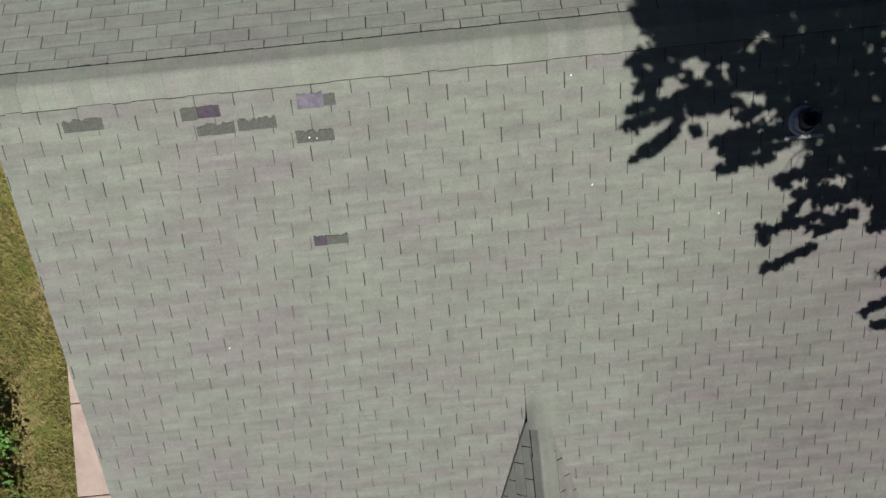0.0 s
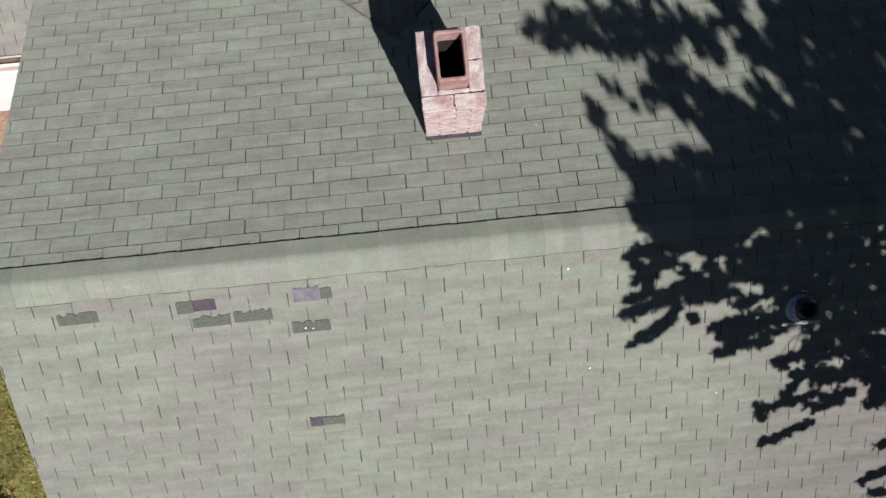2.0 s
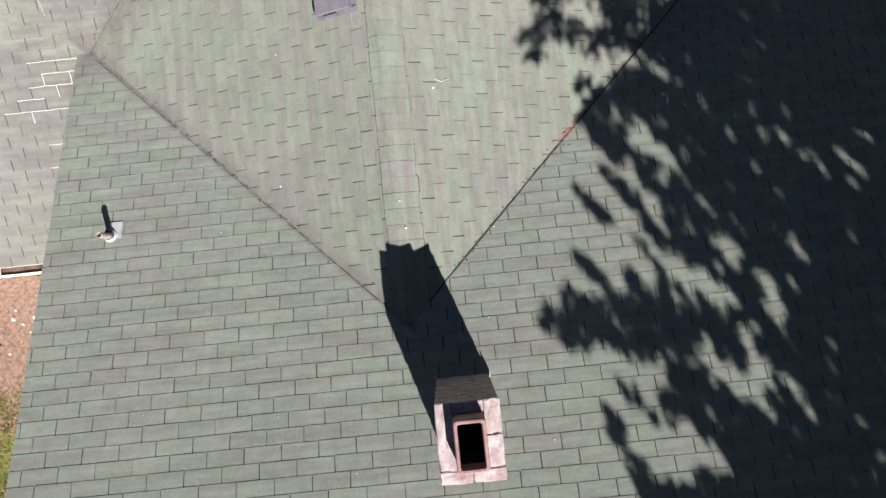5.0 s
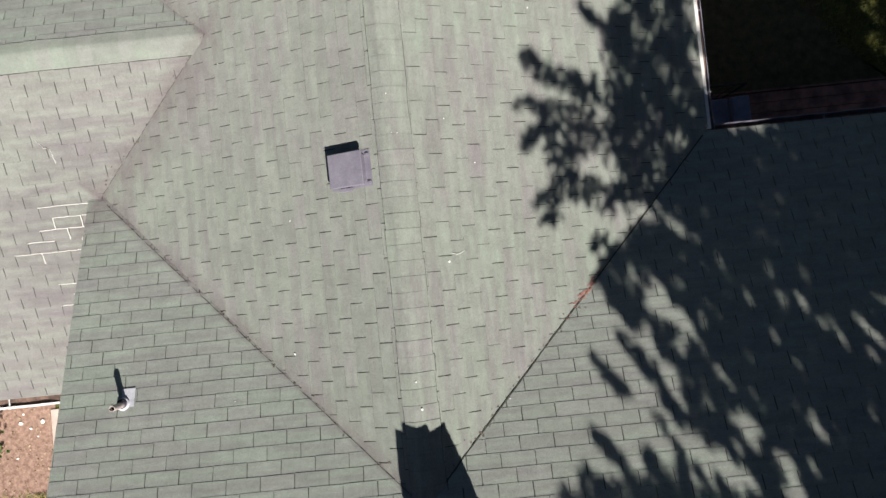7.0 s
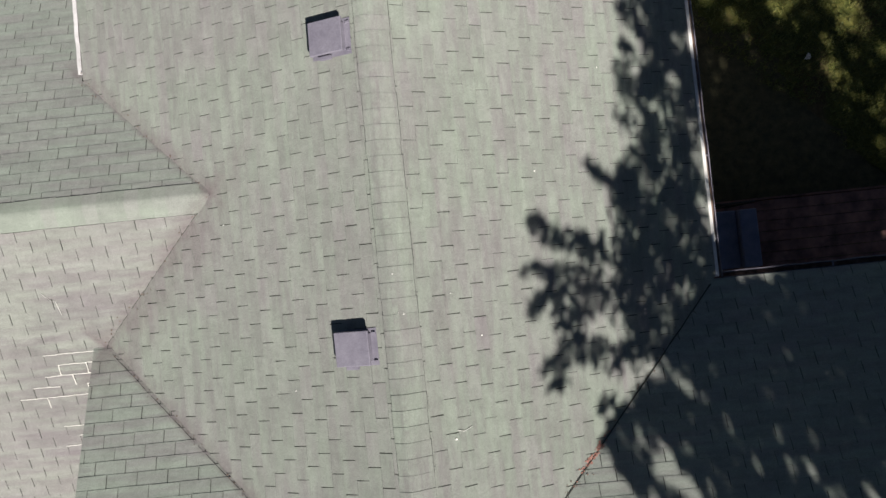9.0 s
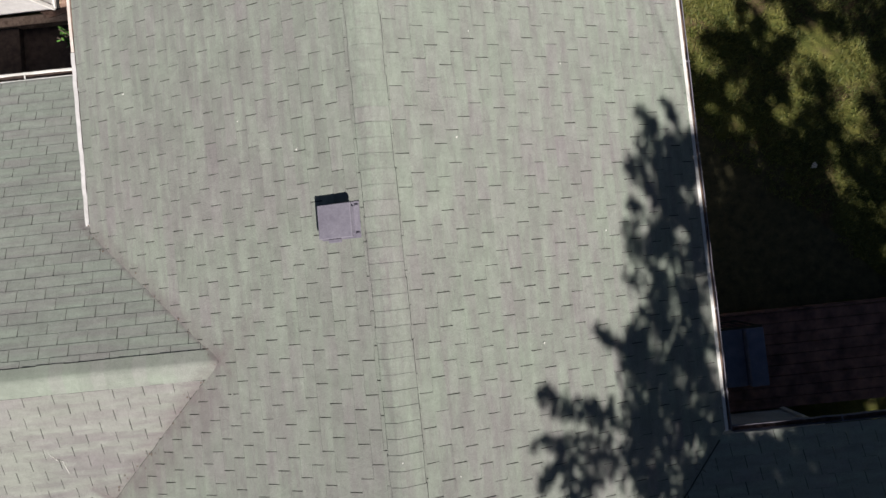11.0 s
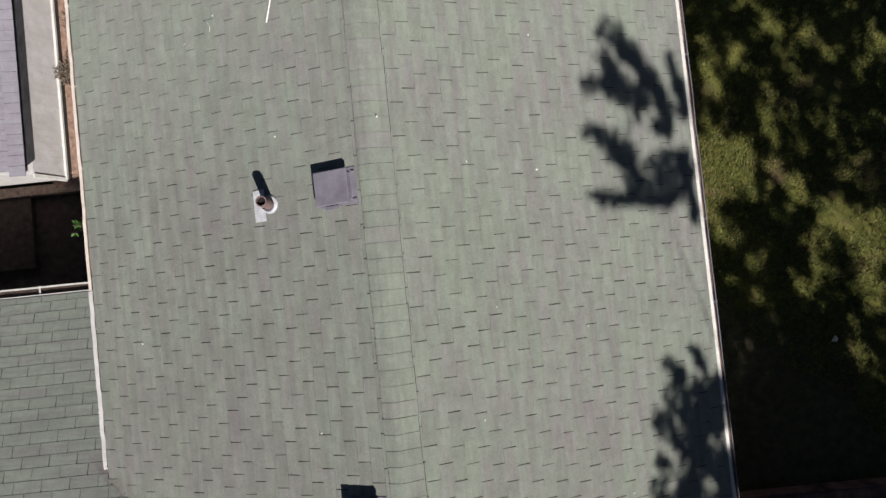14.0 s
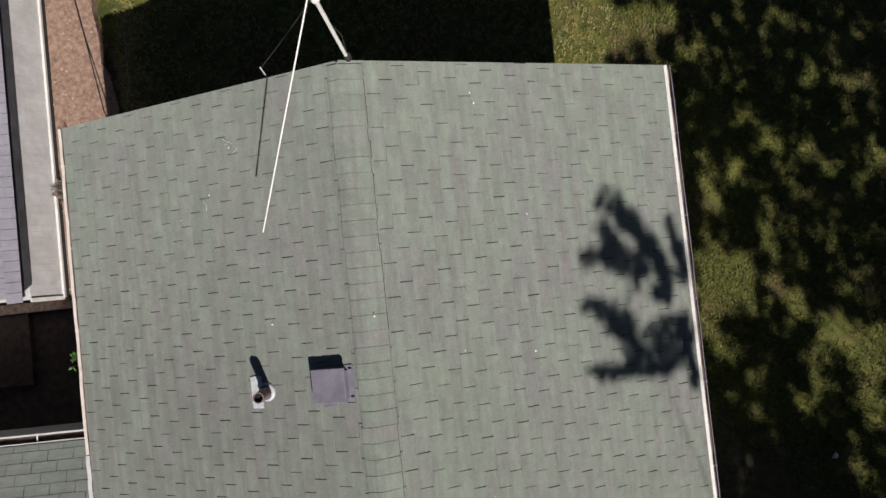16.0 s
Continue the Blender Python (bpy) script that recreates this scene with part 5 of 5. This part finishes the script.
FINGERS_F = [(2.71, 8.62, 2.89, 8.47, 0.05), (2.86, 8.48, 2.9, 8.0, 0.09), (3.06, 8.71, 3.17, 8.49, 0.04), (3.03, 8.21, 3.05, 7.62, 0.12), (2.7, 7.81, 2.83, 7.72,
             0.05), (2.51, 7.64, 2.64, 7.56, 0.05), (2.75, 7.39, 2.96, 7.23, 0.11)]
FINGERS_A2 = [(1.91, -0.14, 2.49, -0.15, 0.07), (2.02, -0.21, 2.23, -0.21, 0.04), (1.97, -0.02, 2.49, -0.05, 0.08), (1.84, -0.35, 2.02, -0.31, 0.04), (2.11, -0.42, 2.34, -0.57, 0.07), (3.11, -1.14, 3.34, -1.07, 0.06), (2.53, -0.72, 2.66, -0.69, 0.05)]
# shade and sun flecks on the main wing: strokes x, y to x, y, half width
SHADE_A = [(1.83, 3.71, 2.16, 3.94, 0.09), (2.05, 3.82, 2.08, 3.29, 0.08), (2.21, 3.53, 2.19, 3.34, 0.03), (1.93, 3.63, 1.95, 3.46, 0.03), (2.33, 3.19, 2.46, 2.81, 0.11), (1.98, 3.08, 2.19, 2.79, 0.05),
           (1.66, 2.97, 1.85, 2.68, 0.06), (1.57, 3.04, 1.68, 2.9, 0.0), (2.19, 2.79, 2.35, 2.37, 0.05), (1.45, 2.49, 1.7, 2.16, 0.01), (1.62, 2.28, 1.82, 2.02, 0.04), (1.95, 2.3, 2.06, 1.96, 0.03),
           (2.13, 2.39, 2.25, 2.16, 0.01), (2.26, 2.21, 2.35, 1.93, 0.03), (1.39, 2.04, 1.43, 1.82, 0.03), (1.23, 1.8, 1.71, 1.74, 0.1), (1.44, 1.88, 2.17, 1.8, 0.09), (1.96, 1.98, 2.36, 1.58, 0.1)]
SHADE_B = [(1.26, 1.69, 1.58, 1.56, 0.03), (1.69, 1.65, 1.91, 1.52, 0.05), (2.46, 2.19, 2.65, 2.11, 0.02), (1.96, 1.52, 2.29, 1.29, 0.04), (1.59, 1.13, 1.62, 0.85, 0.03), (1.7, 1.21, 1.96, 1.14, 0.02),
           (1.7, 0.98, 1.71, 0.85, 0.01), (1.99, 1.23, 2.05, 1.08, 0.02), (1.58, 1.08, 1.97, 0.95, 0.02), (1.71, 0.63, 1.8, 0.41, 0.05), (2.02, 0.99, 2.27, 0.88, 0.02), (1.84, 0.79, 1.95, 0.87, 0.02),
           (2.18, 1.25, 2.46, 0.91, 0.06), (1.65, 0.3, 1.7, 0.18, 0.01)]
FLECKS_A = [(2.36, 3.58, 2.41, 3.31, 0.13), (2.48, 3.37, 2.58, 3.1, 0.11), (2.8, 2.77, 2.83, 2.64, 0.07), (2.92, 3.0, 2.94, 2.91, 0.05), (3.03, 2.6, 3.08, 2.4, 0.07), (2.85, 2.35, 2.93, 2.19, 0.12), (2.5, 2.13, 2.65, 1.93, 0.13),
            (2.35, 2.15, 2.47, 2.03, 0.09), (2.67, 2.0, 2.77, 1.91, 0.09), (3.12, 2.01, 3.18, 1.79, 0.12), (3.14, 1.74, 3.17, 1.61, 0.1), (3.51, 2.32, 3.5, 2.15, 0.07), (2.72, 1.74, 2.88, 1.88, 0.06), (2.33, 1.86, 2.48, 1.87, 0.08),
            (2.46, 1.39, 2.55, 1.29, 0.11), (2.63, 1.35, 2.69, 1.13, 0.1), (2.83, 1.33, 2.9, 1.13, 0.11), (2.98, 1.22, 3.14, 1.11, 0.1), (2.74, 1.04, 2.85, 0.96, 0.08)]
FLECKS_B = [(3.14, 0.97, 3.16, 0.88, 0.06), (2.13, 1.45, 2.0, 1.27, 0.11), (1.98, 0.82, 2.29, 0.7, 0.12), (1.89, 0.61, 2.1, 0.55, 0.12), (2.22, 0.75, 2.33, 0.61, 0.08), (2.41, 0.56, 2.42, 0.5, 0.06), (3.52, 3.44, 3.58, 3.27, 0.07),
            (3.64, 3.36, 3.73, 3.28, 0.08), (3.8, 3.18, 3.99, 2.94, 0.08), (4.16, 3.13, 4.25, 2.94, 0.07), (4.46, 3.22, 4.55, 3.12, 0.07), (3.51, 1.53, 3.51, 1.41, 0.06), (3.62, 1.44, 3.66, 1.34, 0.06), (3.12, 0.49, 3.19, 0.36, 0.05),
            (3.54, 0.57, 3.57, 0.47, 0.06), (3.49, 0.38, 3.47, 0.25, 0.06), (2.81, 1.63, 2.97, 1.51, 0.07), (2.47, 1.54, 2.57, 1.48, 0.07), (2.29, 2.75, 2.38, 2.69, 0.07)]
FLECKS_C = [(2.3, 4.36, 2.5, 4.27, 0.12), (2.56, 4.3, 2.75, 4.13, 0.1), (2.79, 4.01, 2.88, 3.94, 0.07), (2.75, 3.67, 2.79, 3.62, 0.06), (4.53, 4.49, 4.78, 4.09, 0.045), (3.45, 4.99, 3.49, 4.91, 0.05), (4.25, 3.1, 4.29, 2.79, 0.06),
            (3.51, 3.63, 3.54, 3.57, 0.06), (4.09, 2.83, 4.21, 2.67, 0.05)]
FLECKS_S = [(2.99, -0.94, 3.13, -0.93, 0.055), (2.57, -0.21, 2.66, -0.25, 0.06), (2.68, -0.33, 2.7, -0.37, 0.07), (2.79, -0.28, 2.82, -0.32, 0.05), (2.92, -0.18, 2.96, -0.12, 0.07), (3.02, -0.12, 3.06, -0.07, 0.04), (3.12, -0.09, 3.13, -0.1, 0.06), (3.34, -0.12, 3.35, -0.13, 0.06),
            (2.55, -0.64, 2.65, -0.68, 0.07), (2.81, -0.71, 2.83, -0.76, 0.06), (3.27, -0.8, 3.29, -0.89, 0.05), (3.41, -1.04, 3.43, -0.99, 0.06), (2.97, -1.31, 3.13, -1.3, 0.08), (3.18, -1.51, 3.22, -1.47, 0.08), (3.41, -1.44, 3.45, -1.4, 0.07),
            (3.39, -1.28, 3.44, -1.33, 0.05), (3.2, -1.2, 3.18, -1.1, 0.05), (2.76, -0.93, 2.9, -0.98, 0.06), (3.58, -1.65, 3.77, -1.66, 0.13), (2.27, -0.33, 2.35, -0.44, 0.08)]


def rise(y):
    """How far up the sun's way the foliage hangs whose shade falls at y."""
    return float(np.interp(y, [-2.6, -1.6, -0.3, 0.2, 2.0, 3.0, 4.5, 6.8, 12.0], [2.0, 2.1, 2.9, 3.5, 4.7, 5.2, 5.6, 6.5, 8.0]))


def tuft(x, y, w, leaf, h):
    tufts.append((above(x, y, h), w, int(4 + (18 if y < 4.0 else 9 if y < 9.5 else 15) * (w / leaf) ** 2), leaf))


for fingers, leaf in ((FINGERS_A + FINGERS_A2, 0.075), (FINGERS_B, 0.065), (FINGERS_C, 0.055), (FINGERS_D, 0.055), ([(a + 0.035, b + 0.03, c + 0.035, d + 0.03, w) for a, b, c, d, w in FINGERS_E], 0.06), (FINGERS_F, 0.06)):
    for x0, y0, x1, y1, w in fingers:
        if 0 < y0 < vy(x0) - 0.1:
            continue
        L = math.hypot(x1 - x0, y1 - y0)
        w *= 1.0 if y0 < 0 else 1.22 if y0 < 9.5 else 1.4
        steps = max(2, int(L / (0.75 * w)) + 1)
        for k in range(steps):
            f = k / (steps - 1)
            j = rng.uniform(-0.25, 0.25) * w
            x, y = x0 + (x1 - x0) * f - (y1 - y0) / L * j, y0 + (y1 - y0) * f + (x1 - x0) / L * j
            h = rise(y) + rng.uniform(-0.1, 0.1)
            tuft(x, y, w * 0.85, leaf, h)
            # single leaves that fray the rim
            for _ in range(3):
                g = rng.uniform(0, 6.28)
                tufts.append((above(x + math.cos(g) * w * 1.05, y + math.sin(g) * w * 1.05, h), 0.02, 1, leaf * (0.8 if y < 4.0 else 1.2)))
for _ in range(190):
    y = rng.uniform(4.3, 8.3)
    tuft(rng.uniform(2.15 + 0.16 * abs(y - 5.2), 3.5), y, rng.uniform(0.10, 0.18), 0.055, rise(y))
# the crown over the main wing: small sprays wherever its shade falls, left out where the sun comes through
EDGE = [(-2.6, 4.9), (-1.8, 4.05), (-1.3, 3.40), (-0.95, 3.10), (-0.6, 2.70), (-0.27, 2.25), (-0.14, 1.95), (-0.03, 1.72), (0.09, 1.70), (0.21, 1.74), (0.41, 1.8), (0.62, 1.84), (0.74, 2.37), (1.04, 2.06), (1.3, 2.17), (1.53, 1.86), (1.76, 1.57), (1.96, 2.11),
        (2.18, 2.49), (2.53, 2.42), (2.87, 2.45), (3.26, 2.35), (3.66, 2.21), (4.06, 2.27), (4.6, 2.55), (5.2, 2.8)]


def stroke_gap(x, y, strokes):
    """Distance to the rim of the nearest stroke, negative inside it."""
    best = 9.0
    for a, b, c, d, w in strokes:
        ux, uy = c - a, d - b
        f = min(max(((x - a) * ux + (y - b) * uy) / max(ux * ux + uy * uy, 1e-6), 0.0), 1.0)
        best = min(best, math.hypot(x - a - f * ux, y - b - f * uy) - w)
    return best


SHADE, FLECKS = SHADE_A + SHADE_B, FLECKS_A + FLECKS_B + FLECKS_C + [(a, b, c, d, w - (0.02 if a > 3.15 else 0)) for a, b, c, d, w in FLECKS_S]
CELL = 0.075
for gx in range(49):
    for gy in range(103):
        x, y = 1.15 + CELL * (gx + rng.uniform(-0.5, 0.5)), -2.6 + CELL * (gy + rng.uniform(-0.5, 0.5))
        if y > vy(x) + 0.1 and x < 3.3:
            continue
        lo = np.interp(y, [e[0] for e in EDGE], [e[1] for e in EDGE])
        wob = 0.035 * noise.noise((x * 9.0, y * 9.0, 2.0))
        if min(stroke_gap(x, y, SHADE), lo - x) > wob or stroke_gap(x, y, FLECKS) < wob * 0.7 - (0.03 if x > 3.0 else 0.022 if y > 0.2 else 0.035):
            continue
        # thin slivers of sun along the lie of the leaves
        a, b = 0.86 * x + 0.5 * y, 0.5 * x - 0.86 * y
        if x > lo + 0.05 and noise.noise((a * 8.0, b * 3.0, 4.0)) > (0.46 if y > 0.25 else 0.54) + (0.30 if y > 0.25 else 0.55) * max(x - lo - 0.3, 0.0):
            continue
        if y < 0.15 and x > lo + 0.1:
            tufts.append((above(x + rng.uniform(-0.04, 0.04), y + rng.uniform(-0.04, 0.04), rise(y) + rng.uniform(0.2, 1.0)), 0.06, 14, 0.07))
        tufts.append((above(x, y, rise(y) + rng.uniform(-0.45, 0.45)), 0.05, 16 if x > lo + 0.5 else 12 if y > 0.1 else 15, 0.062))
# its closed outer part
for _ in range(620):
    x, y = rng.uniform(4.9, 8.0), rng.uniform(-2.6, 5.1)
    tufts.append((above(x, y, 2.3 + max(0.0, (y + 2.0)) * 0.52 + rng.uniform(0, 1.2)), rng.uniform(0.18, 0.32), 30))
# unseen foliage added only to keep skylight off the shaded slope
for _ in range(420):
    p = Vector((rng.uniform(5.6, 9.2), rng.uniform(-3.2, 2.2), rng.uniform(4.8, 8.8)))
    if p.x - 0.31 * (p.z - 3.5) > 3.9:
        tufts.append((p, rng.uniform(0.22, 0.34), 28))
tree(7.7, -4.6, 3.4, tufts, 0.115, 31, "large leafy tree that shades the roof from the side")

tufts = []
# sunlit spots on the lawn: strokes x, y to x, y, half width
SUNNY_A = [(4.73, 12.54, 4.62, 12.38, 0.1), (4.66, 12.33, 4.91, 12.26, 0.09), (5.21, 12.63, 5.22, 12.61, 0.15), (5.0, 11.9, 4.64, 12.11, 0.08), (5.61, 11.62, 5.73, 11.87, 0.14), (5.54, 11.41, 5.55, 11.4, 0.09), (6.29, 11.5, 6.52, 11.26, 0.08),
         (6.6, 11.65, 6.61, 11.63, 0.07), (6.81, 10.88, 6.82, 10.53, 0.14), (7.12, 10.89, 7.13, 10.67, 0.1), (4.68, 11.32, 5.12, 11.1, 0.26), (4.66, 10.8, 4.99, 10.68, 0.27), (5.19, 11.02, 5.21, 11.0, 0.12), (4.64, 10.28, 4.76, 9.84, 0.15),
         (5.67, 10.96, 5.76, 10.69, 0.14), (5.88, 10.63, 6.02, 10.31, 0.13), (5.38, 10.43, 5.4, 10.41, 0.06)]
SUNNY_B = [(6.46, 10.09, 6.26, 9.86, 0.24), (6.71, 9.98, 7.02, 9.78, 0.27), (6.14, 9.52, 6.12, 9.01, 0.13), (6.65, 9.56, 7.1, 9.34, 0.21), (6.93, 9.01, 7.02, 8.75, 0.15), (5.1, 9.46, 5.17, 8.94, 0.1), (5.79, 8.88, 5.81, 8.86, 0.06),
         (6.67, 7.93, 6.67, 7.25, 0.09), (6.86, 8.52, 6.87, 8.5, 0.12), (6.19, 12.12, 6.2, 12.56, 0.06), (6.84, 12.49, 6.58, 12.48, 0.06), (7.11, 12.34, 7.13, 12.32, 0.1), (5.9, 8.26, 5.86, 7.93, 0.04), (6.58, 7.74, 6.68, 7.9, 0.09),
         (6.63, 7.14, 6.64, 7.12, 0.12), (5.15, 6.61, 5.17, 6.59, 0.06)]
SUNNY_C = [(5.37, 13.54, 5.6, 13.34, 0.11), (5.65, 13.03, 6.03, 12.94, 0.13), (6.23, 12.89, 6.24, 12.87, 0.08), (6.75, 13.95, 7.06, 13.96, 0.11), (6.67, 14.41, 6.69, 14.39, 0.09), (6.12, 14.11, 6.18, 13.88, 0.09), (5.81, 15.06, 6.14, 14.94, 0.1),
         (4.57, 14.55, 4.58, 14.53, 0.15), (6.68, 11.71, 6.7, 11.7, 0.08), (7.41, 12.72, 7.42, 12.7, 0.08), (7.1, 12.32, 7.12, 12.3, 0.07), (4.0, 15.17, 3.21, 15.08, 0.34), (2.93, 14.94, 3.07, 14.66, 0.26)]
SUNNY_D = [(6.64, 7.98, 6.74, 7.45, 0.12), (6.63, 7.2, 7.05, 6.81, 0.14), (6.35, 8.45, 7.04, 8.46, 0.09), (6.02, 6.4, 6.08, 6.18, 0.1), (5.42, 7.16, 5.44, 7.15, 0.07), (4.97, 6.86, 5.28, 6.61, 0.06), (5.83, 7.03, 5.85, 7.02, 0.05), (7.1, 7.25, 7.11, 7.23, 0.09), (6.54, 6.53, 6.55, 6.51, 0.1)]
SUNNY = SUNNY_A + SUNNY_B + SUNNY_C + SUNNY_D
for gx in range(33):
    for gy in range(70):
        x, y = 3.5 + 0.2 * (gx + rng.uniform(-0.5, 0.5)), 6.0 + 0.2 * (gy + rng.uniform(-0.5, 0.5))
        wob = 0.10 * noise.noise((x * 3.0, y * 3.0, 7.3)) + 0.06 * noise.noise((x * 8.0, y * 8.0, 1.3))
        if stroke_gap(x, y, SUNNY) + wob < 0.04:
            continue
        h = 8.6 + rng.uniform(0, 4.0) - 0.12 * (y - 8)
        tufts.append((Vector((x, y, 0)) + SUN_WAY * h, rng.uniform(0.14, 0.20), 22))
tree(11.2, 2.2, 4.0, tufts, 0.13, 32, "large leafy tree that dapples the lawn with shade")

# ---- small litter on the roof ----
rng = random.Random(3)


def specks(name, spots, material, label, size):
    vs, fs = [], []
    for p, nrm in spots:
        a = nrm.orthogonal().normalized()
        b = nrm.cross(a)
        k, n = rng.randint(5, 8), len(vs)
        ph, st = rng.uniform(0, 6.28), rng.uniform(0.5, 1.0)
        sz = size * rng.uniform(0.6, 1.4)
        ring = [p + nrm * 0.011 + (a * math.cos(ph + 6.283 * i / k) + b * st * math.sin(ph + 6.283 * i / k)) * sz * rng.uniform(0.7, 1.2) for i in range(k)]
        vs += ring + [p + nrm * 0.012]
        fs += [(n + i, n + (i + 1) % k, n + k) for i in range(k)]
    return tagged(mesh_object(name, vs, fs, material), label, "debris", kind="stuff")


spots = []
for slope, pts in ((A_SOUTH, [(1.34, -1.12), (1.19, -0.29), (2.4, -1.45), (0.75, -2.9), (-0.9, -0.55), (-0.84, -0.56), (-1.9, -2.2)]),
                   (A_NORTH, [(-2.28, 1.39), (-1.14, 1.27), (-1.69, 2.91), (0.85, 2.70), (-0.5, 0.8), (1.1, 0.9), (0.7, 1.9)]),
                   (B_EAST, [(0.745, 4.887), (1.42, 6.375), (0.78, 8.387), (0.86, 10.778), (1.54, 10.67), (1.19, 13.10), (1.16, 13.2), (0.5, 5.3), (0.42, 4.0), (2.2, 7.4), (1.0, 9.4), (1.9, 9.1), (1.6, 12.0)]),
                   (B_WEST, [(-1.02, 4.533), (-1.097, 3.288), (-1.64, 6.17), (-0.71, 8.42), (-2.63, 9.35), (-0.03, 13.33), (-1.185, 12.92), (-1.22, 12.96), (-1.45, 12.5), (-1.8, 12.3), (-0.9, 11.2), (-1.3, 8.8)])):
    for x, y in pts:
        spots.append((slope.at(*slope.us(x, y)), slope.n))
for y, x in ((5.17, 0.08), (5.18, 0.03), (5.53, 0.016), (2.99, 0.03), (2.75, 0.06), (11.2, 0.1)):
    spots.append((Vector((x, y, BZ + 0.006)), Vector((0, 0, 1))))
specks("white_specks", spots, M_SPECK, "small white specks on the shingles", 0.009)
spots = []
for _ in range(150):
    t = rng.random() ** 0.8
    x = rng.choice((-1, 1, 1)) * (0.15 + 3.0 * t)
    n = Vector((0, 0.2, 1)).normalized()
    off = rng.gauss(0, 0.035)
    y = vy(x) + off
    spots.append((Vector((x, y, max(AZ - AM * y, BZ - BM * abs(x)))), n))
for _ in range(60):
    x = -1.8 - 1.45 * rng.random()
    y = (cs(x) if rng.random() < 0.5 else cn(x)) + rng.gauss(0, 0.04)
    spots.append((Vector((x, y, max(CZ - CM * abs(y - CY), BZ + BM * x))), Vector((-0.1, 0, 1)).normalized()))
specks("leaf_litter", spots, M_LITTER, "dry brown leaf litter caught in the valleys", 0.008)
spots = []
for _ in range(70):
    x = rng.gauss(1.72, 0.10)
    y = vy(x) + rng.gauss(0.0, 0.022)
    spots.append((Vector((x, y, max(AZ - AM * y, BZ - BM * abs(x)))), Vector((0, 0.2, 1)).normalized()))
specks("red_leaf_bits", spots, M_REDLEAF, "reddish leaf bits lodged in the roof valley", 0.011)
spots = []
for _ in range(420):
    x, y = rng.uniform(-5.0, -3.2), rng.uniform(11.75, 17.5)
    if x < -3.75 - 0.25 * max(y - 13.5, 0) + 0.5:
        spots.append((Vector((x, y, 0.165)), Vector((0, 0, 1))))
for _ in range(160):
    spots.append((Vector((rng.uniform(-6.9, -5.75), rng.uniform(0.7, 2.85), 0.006)), Vector((0, 0, 1))))
specks("fallen_leaves", spots, M_FALLEN, "straw-coloured and brown fallen leaf bits on the soil", 0.018)

# ---- small things on the ground ----
rng = random.Random(41)
for x, y, size in ((-6.25, 2.27, 0.030), (-6.11, 2.18, 0.022), (-5.92, 2.27, 0.034), (-6.21, 2.40, 0.016), (-6.01, 2.05, 0.014), (-6.35, 1.75, 0.018)):
    bm = bmesh.new()
    bmesh.ops.create_icosphere(bm, subdivisions=2, radius=size)
    for v in bm.verts:
        v.co *= 1 + 0.35 * noise.noise(v.co * 40 + Vector((x * 9, y * 9, 0)))
        v.co.z *= 0.6
    bmesh.ops.transform(bm, verts=bm.verts, matrix=Matrix.Translation((x, y, 0.006 + size * 0.4)) @ pose(0, 0, 0, 0, 0, rng.uniform(0, 360)))
    tagged(part("stone", bm, M_SPECK), "small pale stone on the bare soil", "stone", "stones on the soil")
bm = bmesh.new()
ring = [bm.verts.new((6.22 + a, 8.16 + b, 0.03 + c)) for a, b, c in ((-0.045, -0.03, 0.0), (0.04, -0.035, 0.012), (0.05, 0.01, 0.03), (0.025, 0.065, 0.02), (-0.01, 0.03, 0.004))]
bm.faces.new(ring)
bmesh.ops.solidify(bm, geom=bm.faces, thickness=0.002)
tagged(part("paper_scrap", bm, M_SPECK), "small crumpled white paper scrap on the lawn", "litter")


def dry_weed(x, y, z, radius, count, seed):
    """A sprawling clump of dead stalks."""
    r = random.Random(seed)
    vs, fs = [], []
    for _ in range(count):
        a, l, h = r.uniform(0, 6.28), radius * r.uniform(0.4, 1.1), r.uniform(0.05, 0.22)
        bx, by, w = x + r.gauss(0, 0.3) * radius, y + r.gauss(0, 0.45) * radius, r.uniform(0.003, 0.007)
        ox, oy = math.cos(a), math.sin(a)
        n = len(vs)
        vs += [(bx - oy * w, by + ox * w, z), (bx + oy * w, by - ox * w, z), (bx + ox * l * 0.6 + oy * w, by + oy * l * 0.6 - ox * w, z + h), (bx + ox * l * 0.6 - oy * w, by + oy * l * 0.6 + ox * w, z + h), (bx + ox * l, by + oy * l, z + h * 0.8)]
        fs += [(n, n + 1, n + 2, n + 3), (n + 3, n + 2, n + 4)]
    tagged(mesh_object("weed_clump", vs, fs, M_DEADWEED), "clump of dry grey-brown weeds beside the lean-to", "weeds")


M_DEADWEED = leaf_material("dead weed", (0.09, 0.065, 0.05), (0.30, 0.24, 0.19))
dry_weed(-4.82, 13.32, 0.16, 0.17, 150, 1)
dry_weed(-4.72, 14.05, 0.16, 0.12, 60, 2)
